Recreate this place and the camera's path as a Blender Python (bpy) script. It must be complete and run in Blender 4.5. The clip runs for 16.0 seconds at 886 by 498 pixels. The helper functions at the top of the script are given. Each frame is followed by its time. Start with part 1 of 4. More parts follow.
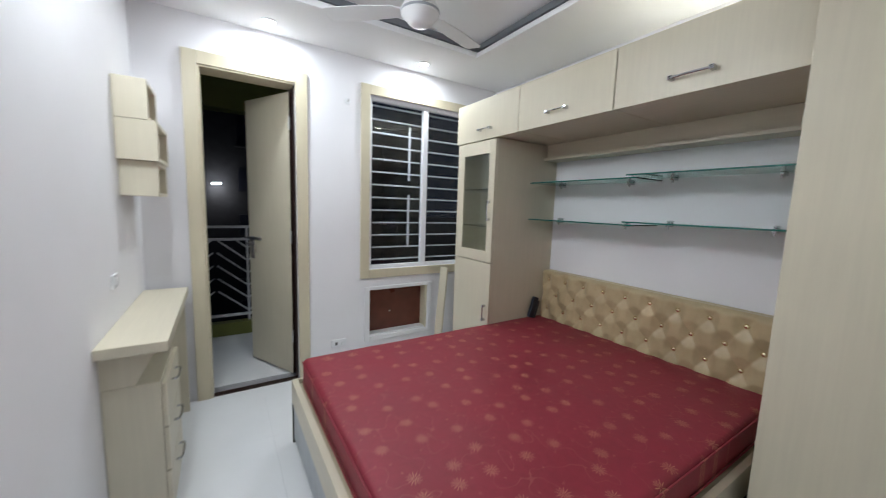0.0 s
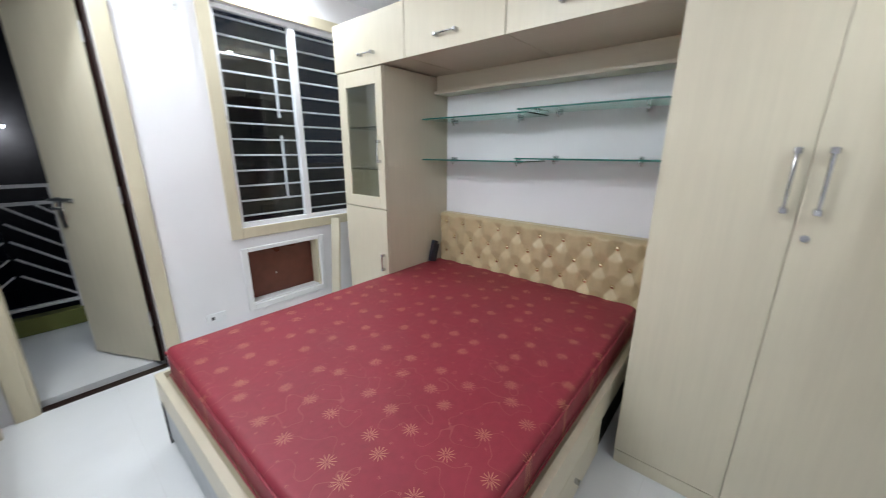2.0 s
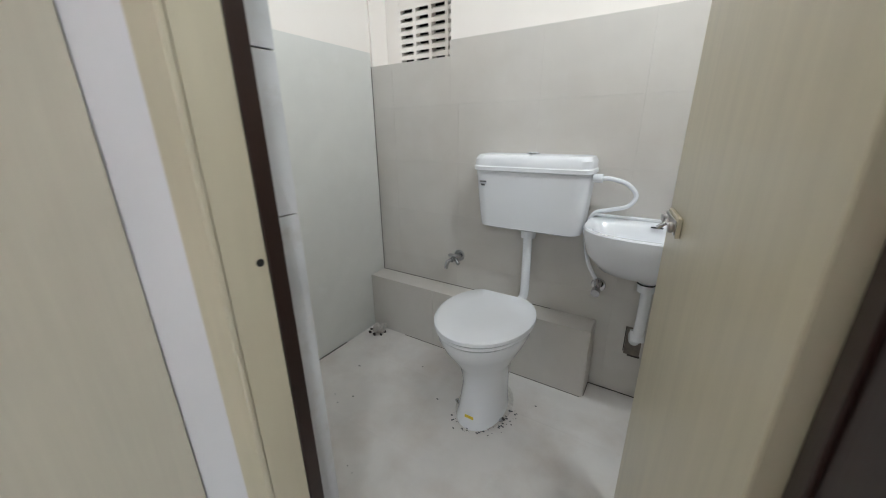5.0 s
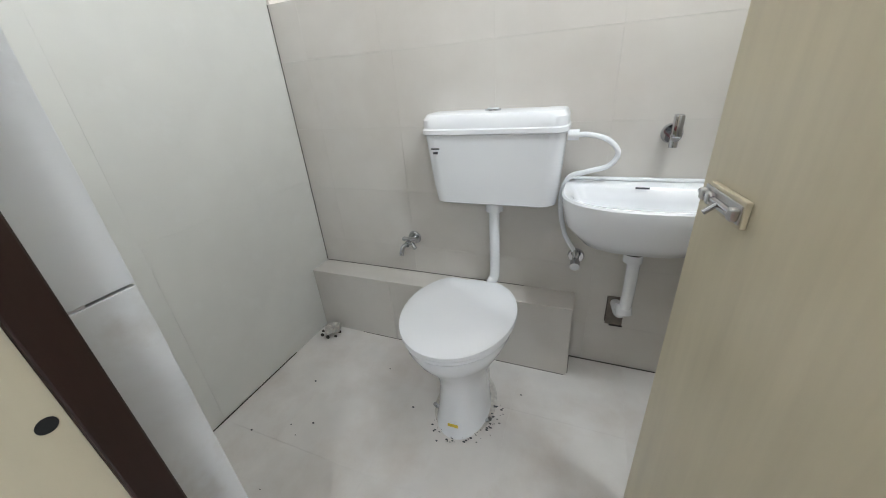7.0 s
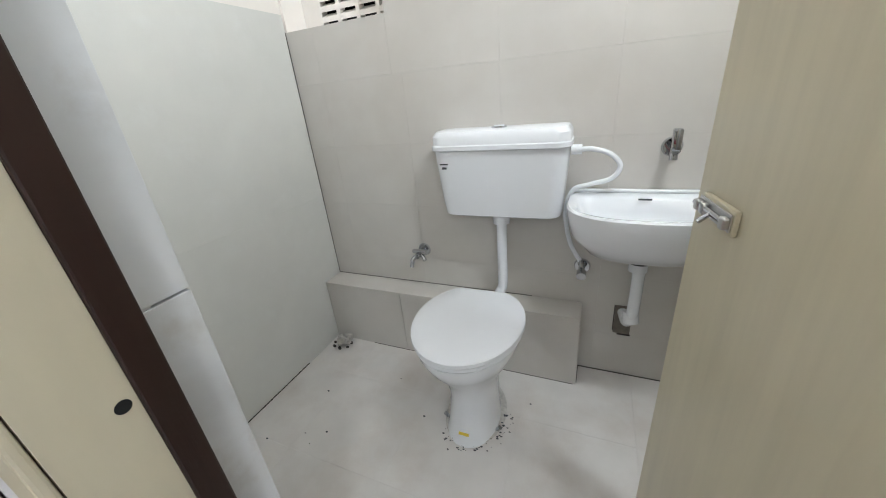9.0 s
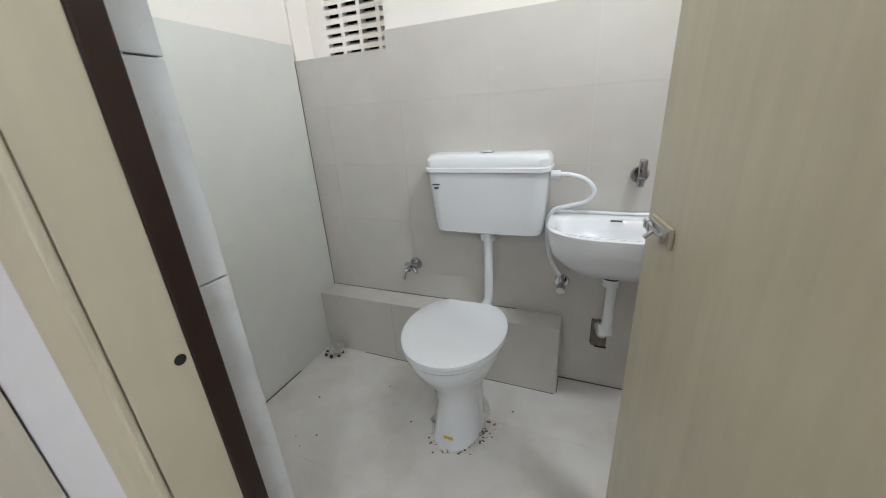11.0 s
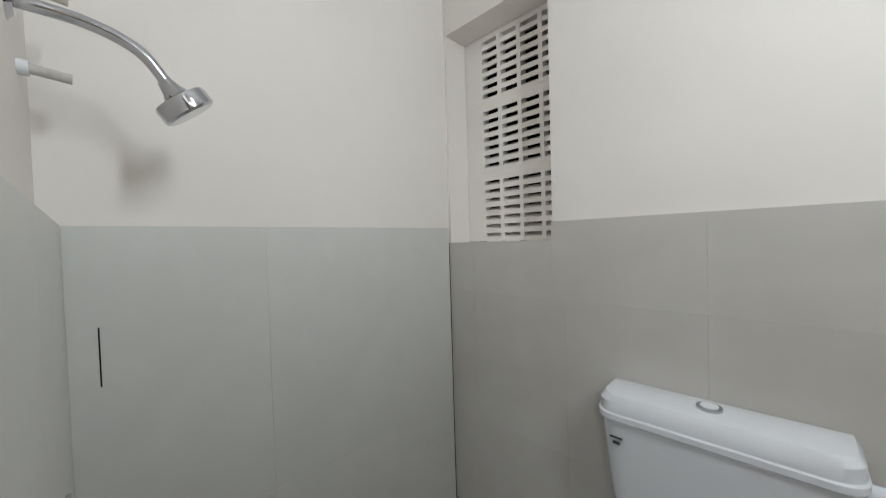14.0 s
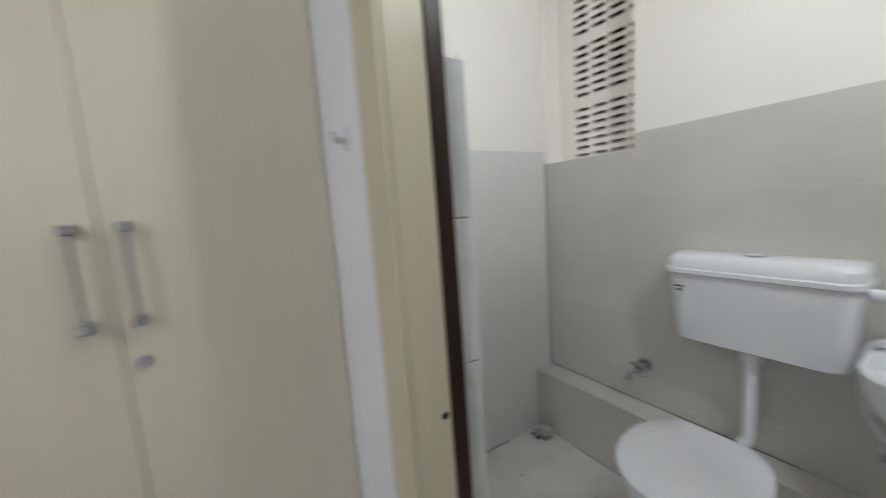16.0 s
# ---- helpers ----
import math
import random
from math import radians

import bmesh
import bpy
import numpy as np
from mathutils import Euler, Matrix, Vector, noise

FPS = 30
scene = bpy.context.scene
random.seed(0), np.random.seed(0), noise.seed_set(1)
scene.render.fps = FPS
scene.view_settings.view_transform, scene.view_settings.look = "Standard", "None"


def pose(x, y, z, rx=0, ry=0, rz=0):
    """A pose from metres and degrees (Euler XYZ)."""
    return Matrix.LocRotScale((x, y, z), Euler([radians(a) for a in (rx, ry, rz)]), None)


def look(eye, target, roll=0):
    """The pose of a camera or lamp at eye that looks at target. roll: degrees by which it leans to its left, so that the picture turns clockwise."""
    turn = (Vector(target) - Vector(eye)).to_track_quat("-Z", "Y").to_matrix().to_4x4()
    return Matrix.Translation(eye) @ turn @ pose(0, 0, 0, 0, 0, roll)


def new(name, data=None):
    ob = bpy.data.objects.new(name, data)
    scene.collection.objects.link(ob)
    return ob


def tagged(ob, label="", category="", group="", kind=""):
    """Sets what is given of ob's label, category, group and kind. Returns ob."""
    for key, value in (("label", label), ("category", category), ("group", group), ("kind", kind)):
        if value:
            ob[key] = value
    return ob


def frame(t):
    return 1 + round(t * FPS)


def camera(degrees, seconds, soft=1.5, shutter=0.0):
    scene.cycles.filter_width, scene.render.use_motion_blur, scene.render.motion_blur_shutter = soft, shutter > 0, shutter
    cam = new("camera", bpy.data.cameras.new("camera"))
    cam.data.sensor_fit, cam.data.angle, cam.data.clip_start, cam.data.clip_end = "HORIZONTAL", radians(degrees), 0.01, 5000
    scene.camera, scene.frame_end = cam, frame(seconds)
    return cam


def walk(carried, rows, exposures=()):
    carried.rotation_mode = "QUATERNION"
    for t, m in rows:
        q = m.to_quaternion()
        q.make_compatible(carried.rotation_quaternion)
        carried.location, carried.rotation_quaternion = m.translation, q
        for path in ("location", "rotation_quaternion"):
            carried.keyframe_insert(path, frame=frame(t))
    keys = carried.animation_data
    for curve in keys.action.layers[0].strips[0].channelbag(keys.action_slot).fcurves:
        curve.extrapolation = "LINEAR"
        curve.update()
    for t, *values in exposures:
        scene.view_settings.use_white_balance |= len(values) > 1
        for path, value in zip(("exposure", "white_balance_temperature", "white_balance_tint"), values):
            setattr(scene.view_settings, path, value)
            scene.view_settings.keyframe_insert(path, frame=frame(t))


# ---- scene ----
cam = camera(103.1, 16.0, 1.0, 0.5)
PATH = [
    (0, (0.095, 0.342, 1.303), (1.156, 2.021, 1.068), 1.9),
    (0.5, (0.149, 0.432, 1.385), (1.423, 1.95, 1.116), 0.3),
    (1, (0.168, 0.478, 1.35), (1.612, 1.822, 1.019), 1.2),
    (1.5, (0.15, 0.485, 1.3), (1.555, 1.814, 0.791), 1.7),
    (2, (0.183, 0.474, 1.291), (1.655, 1.719, 0.757), 0.2),
    (2.5, (0.265, 0.423, 1.291), (2.089, 1.106, 0.839), 1.3),
    (3, (0.479, 0.378, 1.284), (2.417, 0.099, 0.878), 1.2),
    (3.5, (0.629, 0.285, 1.274), (2.389, -0.585, 0.892), -0.7),
    (4, (0.696, 0.294, 1.252), (2.066, -1.091, 0.802), -1.3),
    (4.5, (0.74, 0.301, 1.208), (1.785, -1.31, 0.649), -0.3),
    (4.7, (0.717, 0.263, 1.149), (1.749, -1.347, 0.562), -0.2),
    (7, (0.899, -0.047, 1.163), (1.613, -1.701, 0.294), -4.5),
    (7.5, (0.896, -0.025, 1.164), (1.587, -1.697, 0.312), -4.8),
    (8, (0.897, -0.006, 1.17), (1.664, -1.666, 0.359), -4.4),
    (8.5, (0.895, -0.007, 1.176), (1.646, -1.679, 0.376), -5.2),
    (9, (0.888, -0.005, 1.177), (1.649, -1.674, 0.378), -5.5),
    (9.5, (0.876, -0.008, 1.179), (1.628, -1.692, 0.405), -5.4),
    (12, (0.828, 0.143, 1.245), (1.586, -1.648, 0.78), -0.4),
    (12.5, (0.878, 0.086, 1.322), (1.738, -1.706, 1.105), 0.8),
    (13, (0.981, -0.095, 1.405), (2.092, -1.755, 1.31), -2.2),
    (13.5, (1.058, -0.232, 1.487), (2.433, -1.684, 1.503), -2.3),
    (14, (1.067, -0.241, 1.486), (2.477, -1.659, 1.437), -1.7),
    (14.5, (1.002, -0.195, 1.416), (2.243, -1.733, 1.106), -3.4),
    (15, (0.939, -0.086, 1.335), (1.962, -1.771, 0.997), -5.2),
    (15.5, (0.891, 0.051, 1.295), (2.059, -1.539, 0.962), -4.1),
    (16, (0.785, 0.168, 1.295), (2.473, -0.876, 1.047), -4.1),
]
EXPO = [(0, 0.10), (0.5, 0.1), (1, 0.33), (1.5, 0.45), (2, 0.6), (2.5, 0.62), (3, 0.6), (3.5, 0.15), (4, 0.05), (4.5, 0.2), (7, 0.7), (9.5, 0.68), (12, 0.25), (12.5, 0.1), (13, -0.08), (14, -0.27), (14.5, -0.28), (15, -0.15), (15.5, -0.05), (16, 0.0)]
walk(cam, [(t, look(eye, target, roll)) for t, eye, target, roll in PATH], EXPO)

# ---- light -------------------------------------------------------------
world = bpy.data.worlds.new("night")
scene.world = world
world.use_nodes = True
world.node_tree.nodes["Background"].inputs[0].default_value = (0.004, 0.006, 0.012, 1)
world.node_tree.nodes["Background"].inputs[1].default_value = 1.0

CEIL, TRAY = 2.38, 2.465          # bedroom: border and tray heights
SPOT, TUBE, BATH = 6.0, 33.0, 17.5


BX0, BX1, BY0, BY1 = 0.30, 2.14, -1.36, -0.20  # inner faces of the bathroom


def lamp(name, m, watts, size, size_y=None, colour=(1, 1, 1), spread=180):
    d = bpy.data.lights.new(name, "AREA")
    d.energy, d.size, d.color, d.spread = watts, size, colour, radians(spread)
    if size_y:
        d.shape, d.size_y = "RECTANGLE", size_y
    else:
        d.shape = "DISK"
    ob = new(name, d)
    ob.matrix_world = m
    return ob


# first two are real fittings; the last three are unseen, added as fill
DOWNLIGHTS = [(0.375, 2.83), (1.435, 2.82), (2.0, 0.9), (0.9, 0.22), (-0.12, 1.5)]
for lx, ly in DOWNLIGHTS:
    lamp("downlight_lamp", pose(lx, ly, CEIL - 0.012), SPOT * (0.22 if ly < 0.5 else 1.7 if lx > 1.9 else 1.0), 0.06, None, (0.86, 0.95, 1.0), 175)
lamp("tube_lamp", look((-0.235, 1.9, 2.2), (0.8, 1.9, 1.5)), TUBE, 0.03, 1.1, (0.855, 0.94, 0.99))
lamp("bath_lamp", look((BX0 + 0.065, -0.62, 2.22), (1.9, -0.62, 1.3)), BATH, 0.03, 0.75, (0.835, 0.93, 0.975))


# ---- materials ---------------------------------------------------------
def mat(name, colour, rough=0.5, metal=0.0, noise_scale=None, vary=0.06, bump=0.0, bump_scale=60, stretch=(1, 1, 1), coat=0.0):
    m = bpy.data.materials.new(name)
    m.use_nodes = True
    n, l = m.node_tree.nodes, m.node_tree.links
    b = n["Principled BSDF"]
    b.inputs["Base Color"].default_value = (*colour, 1)
    b.inputs["Roughness"].default_value = rough
    b.inputs["Metallic"].default_value = metal
    b.inputs["Coat Weight"].default_value = coat
    co = n.new("ShaderNodeTexCoord")
    mp = n.new("ShaderNodeMapping")
    mp.inputs["Scale"].default_value = stretch
    l.new(co.outputs["Object"], mp.inputs[0])
    if noise_scale:
        fine = n.new("ShaderNodeTexNoise")
        fine.inputs["Scale"].default_value, fine.inputs["Detail"].default_value = noise_scale, 6
        l.new(mp.outputs[0], fine.inputs["Vector"])
        broad = n.new("ShaderNodeTexNoise")
        broad.inputs["Scale"].default_value, broad.inputs["Detail"].default_value = noise_scale * 0.12 + 0.6, 3
        l.new(co.outputs["Object"], broad.inputs["Vector"])
        add = n.new("ShaderNodeMath")
        l.new(fine.outputs["Fac"], add.inputs[0]), l.new(broad.outputs["Fac"], add.inputs[1])
        ramp = n.new("ShaderNodeMapRange")
        ramp.inputs["From Min"].default_value, ramp.inputs["From Max"].default_value = 0.6, 1.4
        ramp.inputs["To Min"].default_value, ramp.inputs["To Max"].default_value = 1 - vary, 1 + vary
        l.new(add.outputs[0], ramp.inputs[0])
        mul = n.new("ShaderNodeVectorMath")
        mul.operation = "SCALE"
        mul.inputs[0].default_value = colour
        l.new(ramp.outputs[0], mul.inputs["Scale"])
        l.new(mul.outputs[0], b.inputs["Base Color"])
        rr = n.new("ShaderNodeMapRange")
        rr.inputs["To Min"].default_value, rr.inputs["To Max"].default_value = rough * 0.85, min(1, rough * 1.15)
        l.new(broad.outputs["Fac"], rr.inputs[0])
        l.new(rr.outputs[0], b.inputs["Roughness"])
    if bump:
        bn = n.new("ShaderNodeTexNoise")
        bn.inputs["Scale"].default_value, bn.inputs["Detail"].default_value = bump_scale, 4
        l.new(mp.outputs[0], bn.inputs["Vector"])
        bp = n.new("ShaderNodeBump")
        bp.inputs["Strength"].default_value, bp.inputs["Distance"].default_value = bump, 0.002
        l.new(bn.outputs["Fac"], bp.inputs["Height"])
        l.new(bp.outputs[0], b.inputs["Normal"])
    return m


WALL = mat("wall_paint", (0.80, 0.79, 0.82), 0.75, 0, 3, 0.03, 0.15, 40)
CEILP = mat("ceiling_paint", (0.84, 0.84, 0.86), 0.8, 0, 3, 0.02, 0.1, 40)
BATHP = mat("bath_paint", (0.85, 0.80, 0.755), 0.7, 0, 3, 0.03, 0.2, 30)
LAM = mat("cream_laminate", (0.595, 0.542, 0.425), 0.38, 0, 22, 0.055, 0.05, 90, (3.0, 3.0, 0.16))
LAMH = mat("cream_laminate_flat", (0.595, 0.542, 0.425), 0.38, 0, 22, 0.055, 0.05, 90, (3.0, 0.16, 3.0))
LAMD = mat("door_laminate", (0.605, 0.542, 0.40), 0.3, 0, 14, 0.10, 0.03, 90, (2.5, 2.5, 0.2))
CASE = mat("casing_laminate", (0.58, 0.52, 0.385), 0.4, 0, 18, 0.06, 0.05, 90, (2.0, 2.0, 0.3))
BROWN = mat("dark_brown_wood", (0.020, 0.007, 0.005), 0.4, 0, 30, 0.25, 0.1, 80, (3, 3, 0.3))
FLOOR = mat("white_floor_tile", (0.74, 0.75, 0.77), 0.22, 0, 5, 0.04)
BTILE = mat("beige_wall_tile", (0.585, 0.555, 0.52), 0.3, 0, 9, 0.04)
BTILE_E = mat("pale_wall_tile", (0.68, 0.675, 0.645), 0.3, 0, 9, 0.04)
BFLOOR = mat("bath_floor_tile", (0.69, 0.66, 0.635), 0.35, 0, 6, 0.12)
GROUT = mat("grout", (0.47, 0.445, 0.41), 0.9, 0, 40, 0.15)
CHROME = mat("chrome", (0.52, 0.53, 0.55), 0.08, 1.0)
STEEL = mat("brushed_steel", (0.6, 0.6, 0.6), 0.3, 1.0, 60, 0.1)
CERAMIC = mat("white_ceramic", (0.80, 0.81, 0.84), 0.12, 0, 4, 0.01, 0, 60, (1, 1, 1), 0.4)
PLASTIC = mat("white_plastic", (0.80, 0.81, 0.84), 0.25, 0, 4, 0.015)
ALU = mat("white_aluminium", (0.75, 0.75, 0.77), 0.35, 0, 20, 0.03)
GRILLE = mat("grille_paint", (0.62, 0.62, 0.64), 0.4, 0, 30, 0.06)
GROOVE = mat("grey_groove_paint", (0.16, 0.17, 0.19), 0.6, 0, 10, 0.1)
ACBOARD = mat("brown_hardboard", (0.12, 0.035, 0.022), 0.28, 0, 12, 0.3)
OLIVE = mat("olive_paint", (0.16, 0.17, 0.04), 0.7, 0, 6, 0.12, 0.2, 40)
BLACK = mat("black_rubber", (0.012, 0.012, 0.013), 0.5, 0, 20, 0.2)
# near-black that paints in the darkness of gaps, holes and slits
SHADOW = mat("cavity_shade", (0.01, 0.01, 0.01), 0.9, 0, 20, 0.2)
NAVY = mat("dark_blue_metal", (0.02, 0.022, 0.035), 0.35, 0.2, 20, 0.2)
GREYPL = mat("grey_sheet", (0.33, 0.35, 0.38), 0.35, 0, 14, 0.25)
PAD = mat("beige_leatherette", (0.50, 0.395, 0.235), 0.36, 0, 30, 0.07, 0.25, 260)
CABIN = mat("cabinet_inner_board", (0.42, 0.37, 0.25), 0.5, 0, 14, 0.08)
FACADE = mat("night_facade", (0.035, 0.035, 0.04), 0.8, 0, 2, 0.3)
FANW = mat("fan_enamel", (0.78, 0.78, 0.79), 0.3, 0, 8, 0.02)
CEMENT = mat("raw_cement", (0.20, 0.17, 0.145), 0.95, 0, 40, 0.35, 0.6, 90)
# joint dirt and scraps, and the painted edge shade of the pipe hole
DIRT_SHADE = mat("joint_dirt_and_shade", (0.06, 0.05, 0.045), 0.95, 0, 60, 0.4)
RUBBLE = mat("plaster_rubble", (0.55, 0.52, 0.48), 0.9, 0, 60, 0.3, 0.5, 120)
YELLOW = mat("yellow_sticker", (0.75, 0.55, 0.05), 0.5, 0, 20, 0.05)
INK = mat("dark_print", (0.06, 0.06, 0.07), 0.6, 0, 30, 0.1)
WIRE_R = mat("red_wire", (0.35, 0.03, 0.03), 0.4, 0, 30, 0.05)
WIRE_G = mat("green_wire", (0.03, 0.2, 0.08), 0.4, 0, 30, 0.05)


def glass_mat(name, colour, rough=0.0, alpha_mix=None):
    m = bpy.data.materials.new(name)
    m.use_nodes = True
    n, l = m.node_tree.nodes, m.node_tree.links
    b = n["Principled BSDF"]
    b.inputs["Base Color"].default_value = (*colour, 1)
    b.inputs["Roughness"].default_value = rough
    b.inputs["Transmission Weight"].default_value = 1.0
    b.inputs["IOR"].default_value = 1.45
    return m


GLASS = glass_mat("clear_glass", (0.93, 0.97, 0.95))
GREENGLASS = glass_mat("green_edge_glass", (0.55, 0.85, 0.76))
WINGLASS = glass_mat("window_glass", (0.8, 0.84, 0.88))


def emit_mat(name, colour, power):
    m = bpy.data.materials.new(name)
    m.use_nodes = True
    b = m.node_tree.nodes["Principled BSDF"]
    b.inputs["Emission Color"].default_value = (*colour, 1)
    b.inputs["Emission Strength"].default_value = power
    return m


GLOW = emit_mat("lamp_glow", (0.95, 0.97, 1.0), 14)
BRASS = mat("pale_gold_metal", (0.78, 0.66, 0.45), 0.18, 1.0)
TEAL = mat("green_glass_edge", (0.012, 0.13, 0.11), 0.12, 0, 20, 0.15)
FARGLOW = emit_mat("far_lamp_glow", (0.9, 0.95, 1.0), 40)


def marble_mat():
    m = mat("grey_marble", (0.62, 0.63, 0.65), 0.25, 0, 7, 0.1)
    n, l = m.node_tree.nodes, m.node_tree.links
    b = n["Principled BSDF"]
    co = n.new("ShaderNodeTexCoord")
    nz = n.new("ShaderNodeTexNoise")
    nz.inputs["Scale"].default_value, nz.inputs["Detail"].default_value, nz.inputs["Distortion"].default_value = 3.2, 6, 0.5
    l.new(co.outputs["Object"], nz.inputs["Vector"])
    r = n.new("ShaderNodeValToRGB")
    r.color_ramp.elements[0].position, r.color_ramp.elements[0].color = 0.30, (0.50, 0.50, 0.51, 1)
    r.color_ramp.elements[1].position, r.color_ramp.elements[1].color = 0.56, (0.68, 0.685, 0.70, 1)
    l.new(nz.outputs["Fac"], r.inputs[0])
    l.new(r.outputs[0], b.inputs["Base Color"])
    return m


MARBLE = marble_mat()


def stain(m, colour, scale, low, high, amount):
    """Lay soft irregular stains over a material's base colour."""
    n, l = m.node_tree.nodes, m.node_tree.links
    b = n["Principled BSDF"]
    base = b.inputs["Base Color"].links[0].from_socket
    geo = n.new("ShaderNodeNewGeometry")
    nz = n.new("ShaderNodeTexNoise")
    nz.inputs["Scale"].default_value, nz.inputs["Detail"].default_value, nz.inputs["Roughness"].default_value = scale, 8, 0.62
    l.new(geo.outputs["Position"], nz.inputs["Vector"])
    mr = n.new("ShaderNodeMapRange")
    mr.inputs["From Min"].default_value, mr.inputs["From Max"].default_value = low, high
    mr.inputs["To Max"].default_value = amount
    l.new(nz.outputs["Fac"], mr.inputs[0])
    mix = n.new("ShaderNodeMix")
    mix.data_type = "RGBA"
    l.new(mr.outputs[0], mix.inputs["Factor"])
    l.new(base, mix.inputs["A"])
    mix.inputs["B"].default_value = (*colour, 1)
    l.new(mix.outputs["Result"], b.inputs["Base Color"])


stain(BFLOOR, (0.50, 0.42, 0.36), 3.5, 0.46, 0.72, 0.45)
stain(BTILE, (0.50, 0.45, 0.40), 2.2, 0.45, 0.75, 0.5)
stain(BTILE_E, (0.72, 0.72, 0.70), 9.0, 0.55, 0.72, 0.5)
stain(MARBLE, (0.50, 0.47, 0.44), 12.0, 0.54, 0.70, 0.5)


def mattress_mat():
    """Maroon damask with scattered pale gold starbursts and faint swirls."""
    m = mat("maroon_damask", (0.235, 0.018, 0.035), 0.55, 0, 40, 0.12, 0.2, 300)
    n, l = m.node_tree.nodes, m.node_tree.links
    b = n["Principled BSDF"]
    base = b.inputs["Base Color"].links[0].from_socket

    def math_node(op, a, c=None):
        k = n.new("ShaderNodeMath")
        k.operation = op
        for i, v in enumerate((a, c)):
            if v is None:
                continue
            if isinstance(v, (int, float)):
                k.inputs[i].default_value = v
            else:
                l.new(v, k.inputs[i])
        return k.outputs[0]

    co = n.new("ShaderNodeTexCoord")

    def bursts(scale, radius, petals, shift):
        mp = n.new("ShaderNodeMapping")
        mp.inputs["Scale"].default_value, mp.inputs["Location"].default_value = (scale, scale, 0), (shift, shift * 0.7, 0)
        l.new(co.outputs["Object"], mp.inputs[0])
        v = n.new("ShaderNodeTexVoronoi")
        v.voronoi_dimensions = "2D"
        v.inputs["Scale"].default_value, v.inputs["Randomness"].default_value = 1.0, 0.55
        l.new(mp.outputs[0], v.inputs["Vector"])
        d = n.new("ShaderNodeVectorMath")
        d.operation = "SUBTRACT"
        l.new(mp.outputs[0], d.inputs[0]), l.new(v.outputs["Position"], d.inputs[1])
        sp = n.new("ShaderNodeSeparateXYZ")
        l.new(d.outputs[0], sp.inputs[0])
        ang = math_node("ARCTAN2", sp.outputs[1], sp.outputs[0])
        wave = math_node("ABSOLUTE", math_node("SINE", math_node("MULTIPLY", ang, petals)))
        ray = math_node("MULTIPLY", math_node("POWER", wave, 4.5), radius)
        inside = math_node("GREATER_THAN", ray, v.outputs["Distance"])
        ring = math_node("GREATER_THAN", v.outputs["Distance"], radius * 0.12)
        return math_node("MULTIPLY", inside, ring)

    big = bursts(7.4, 0.20, 6.0, 0.3)
    tiny = bursts(12.0, 0.07, 3.0, 3.7)
    both = math_node("MAXIMUM", big, math_node("MULTIPLY", tiny, 0.6))
    wv = n.new("ShaderNodeTexNoise")
    wv.inputs["Scale"].default_value, wv.inputs["Detail"].default_value = 9, 1
    l.new(co.outputs["Object"], wv.inputs["Vector"])
    curl = math_node("LESS_THAN", math_node("ABSOLUTE", math_node("SUBTRACT", wv.outputs["Fac"], 0.56)), 0.004)
    both = math_node("MAXIMUM", both, math_node("MULTIPLY", curl, 0.22))
    mix = n.new("ShaderNodeMix")
    mix.data_type = "RGBA"
    l.new(math_node("MULTIPLY", both, 0.62), mix.inputs["Factor"])
    l.new(base, mix.inputs["A"])
    mix.inputs["B"].default_value = (0.58, 0.30, 0.17, 1)
    l.new(mix.outputs["Result"], b.inputs["Base Color"])
    return m


DAMASK = mattress_mat()


# ---- mesh helpers ------------------------------------------------------
def mesh_object(name, bm, material, parent=None, label="", smooth=False):
    me = bpy.data.meshes.new(name)
    bm.normal_update()
    bm.to_mesh(me)
    bm.free()
    me.materials.append(material)
    if smooth:
        me.polygons.foreach_set("use_smooth", [True] * len(me.polygons))
        me.set_sharp_from_angle(angle=radians(38))
    ob = new(name, me)
    if parent:
        ob.parent = parent
    if label:
        ob["label"] = label
    return ob


def part(name, bm, material, parent, label="", smooth=False):
    return mesh_object(name, bm, material, parent, label, smooth)


def empty(name, label, category, group="", at=(0, 0, 0)):
    ob = new(name)
    ob.location = at
    return tagged(ob, label, category, group)


def add_box(bm, lo, hi, bevel=0.0, segs=2):
    size = [hi[i] - lo[i] for i in range(3)]
    mid = [(hi[i] + lo[i]) / 2 for i in range(3)]
    r = bmesh.ops.create_cube(bm, size=1.0, matrix=Matrix.Translation(mid) @ Matrix.Diagonal((*size, 1)))
    if bevel:
        es = list({e for v in r["verts"] for e in v.link_edges})
        bmesh.ops.bevel(bm, geom=es, offset=min(bevel, min(size) * 0.45), segments=segs, profile=0.5, affect="EDGES")
    return bm


def bx(lo, hi, bevel=0.0, segs=2):
    return add_box(bmesh.new(), lo, hi, bevel, segs)


def cyl(a, b, r, n=16, r2=None, bm=None):
    bm = bm or bmesh.new()
    a, b = Vector(a), Vector(b)
    m = Matrix.Translation((a + b) / 2) @ (b - a).to_track_quat("Z", "Y").to_matrix().to_4x4()
    bmesh.ops.create_cone(bm, cap_ends=True, segments=n, radius1=r, radius2=r if r2 is None else r2, depth=(b - a).length, matrix=m)
    return bm


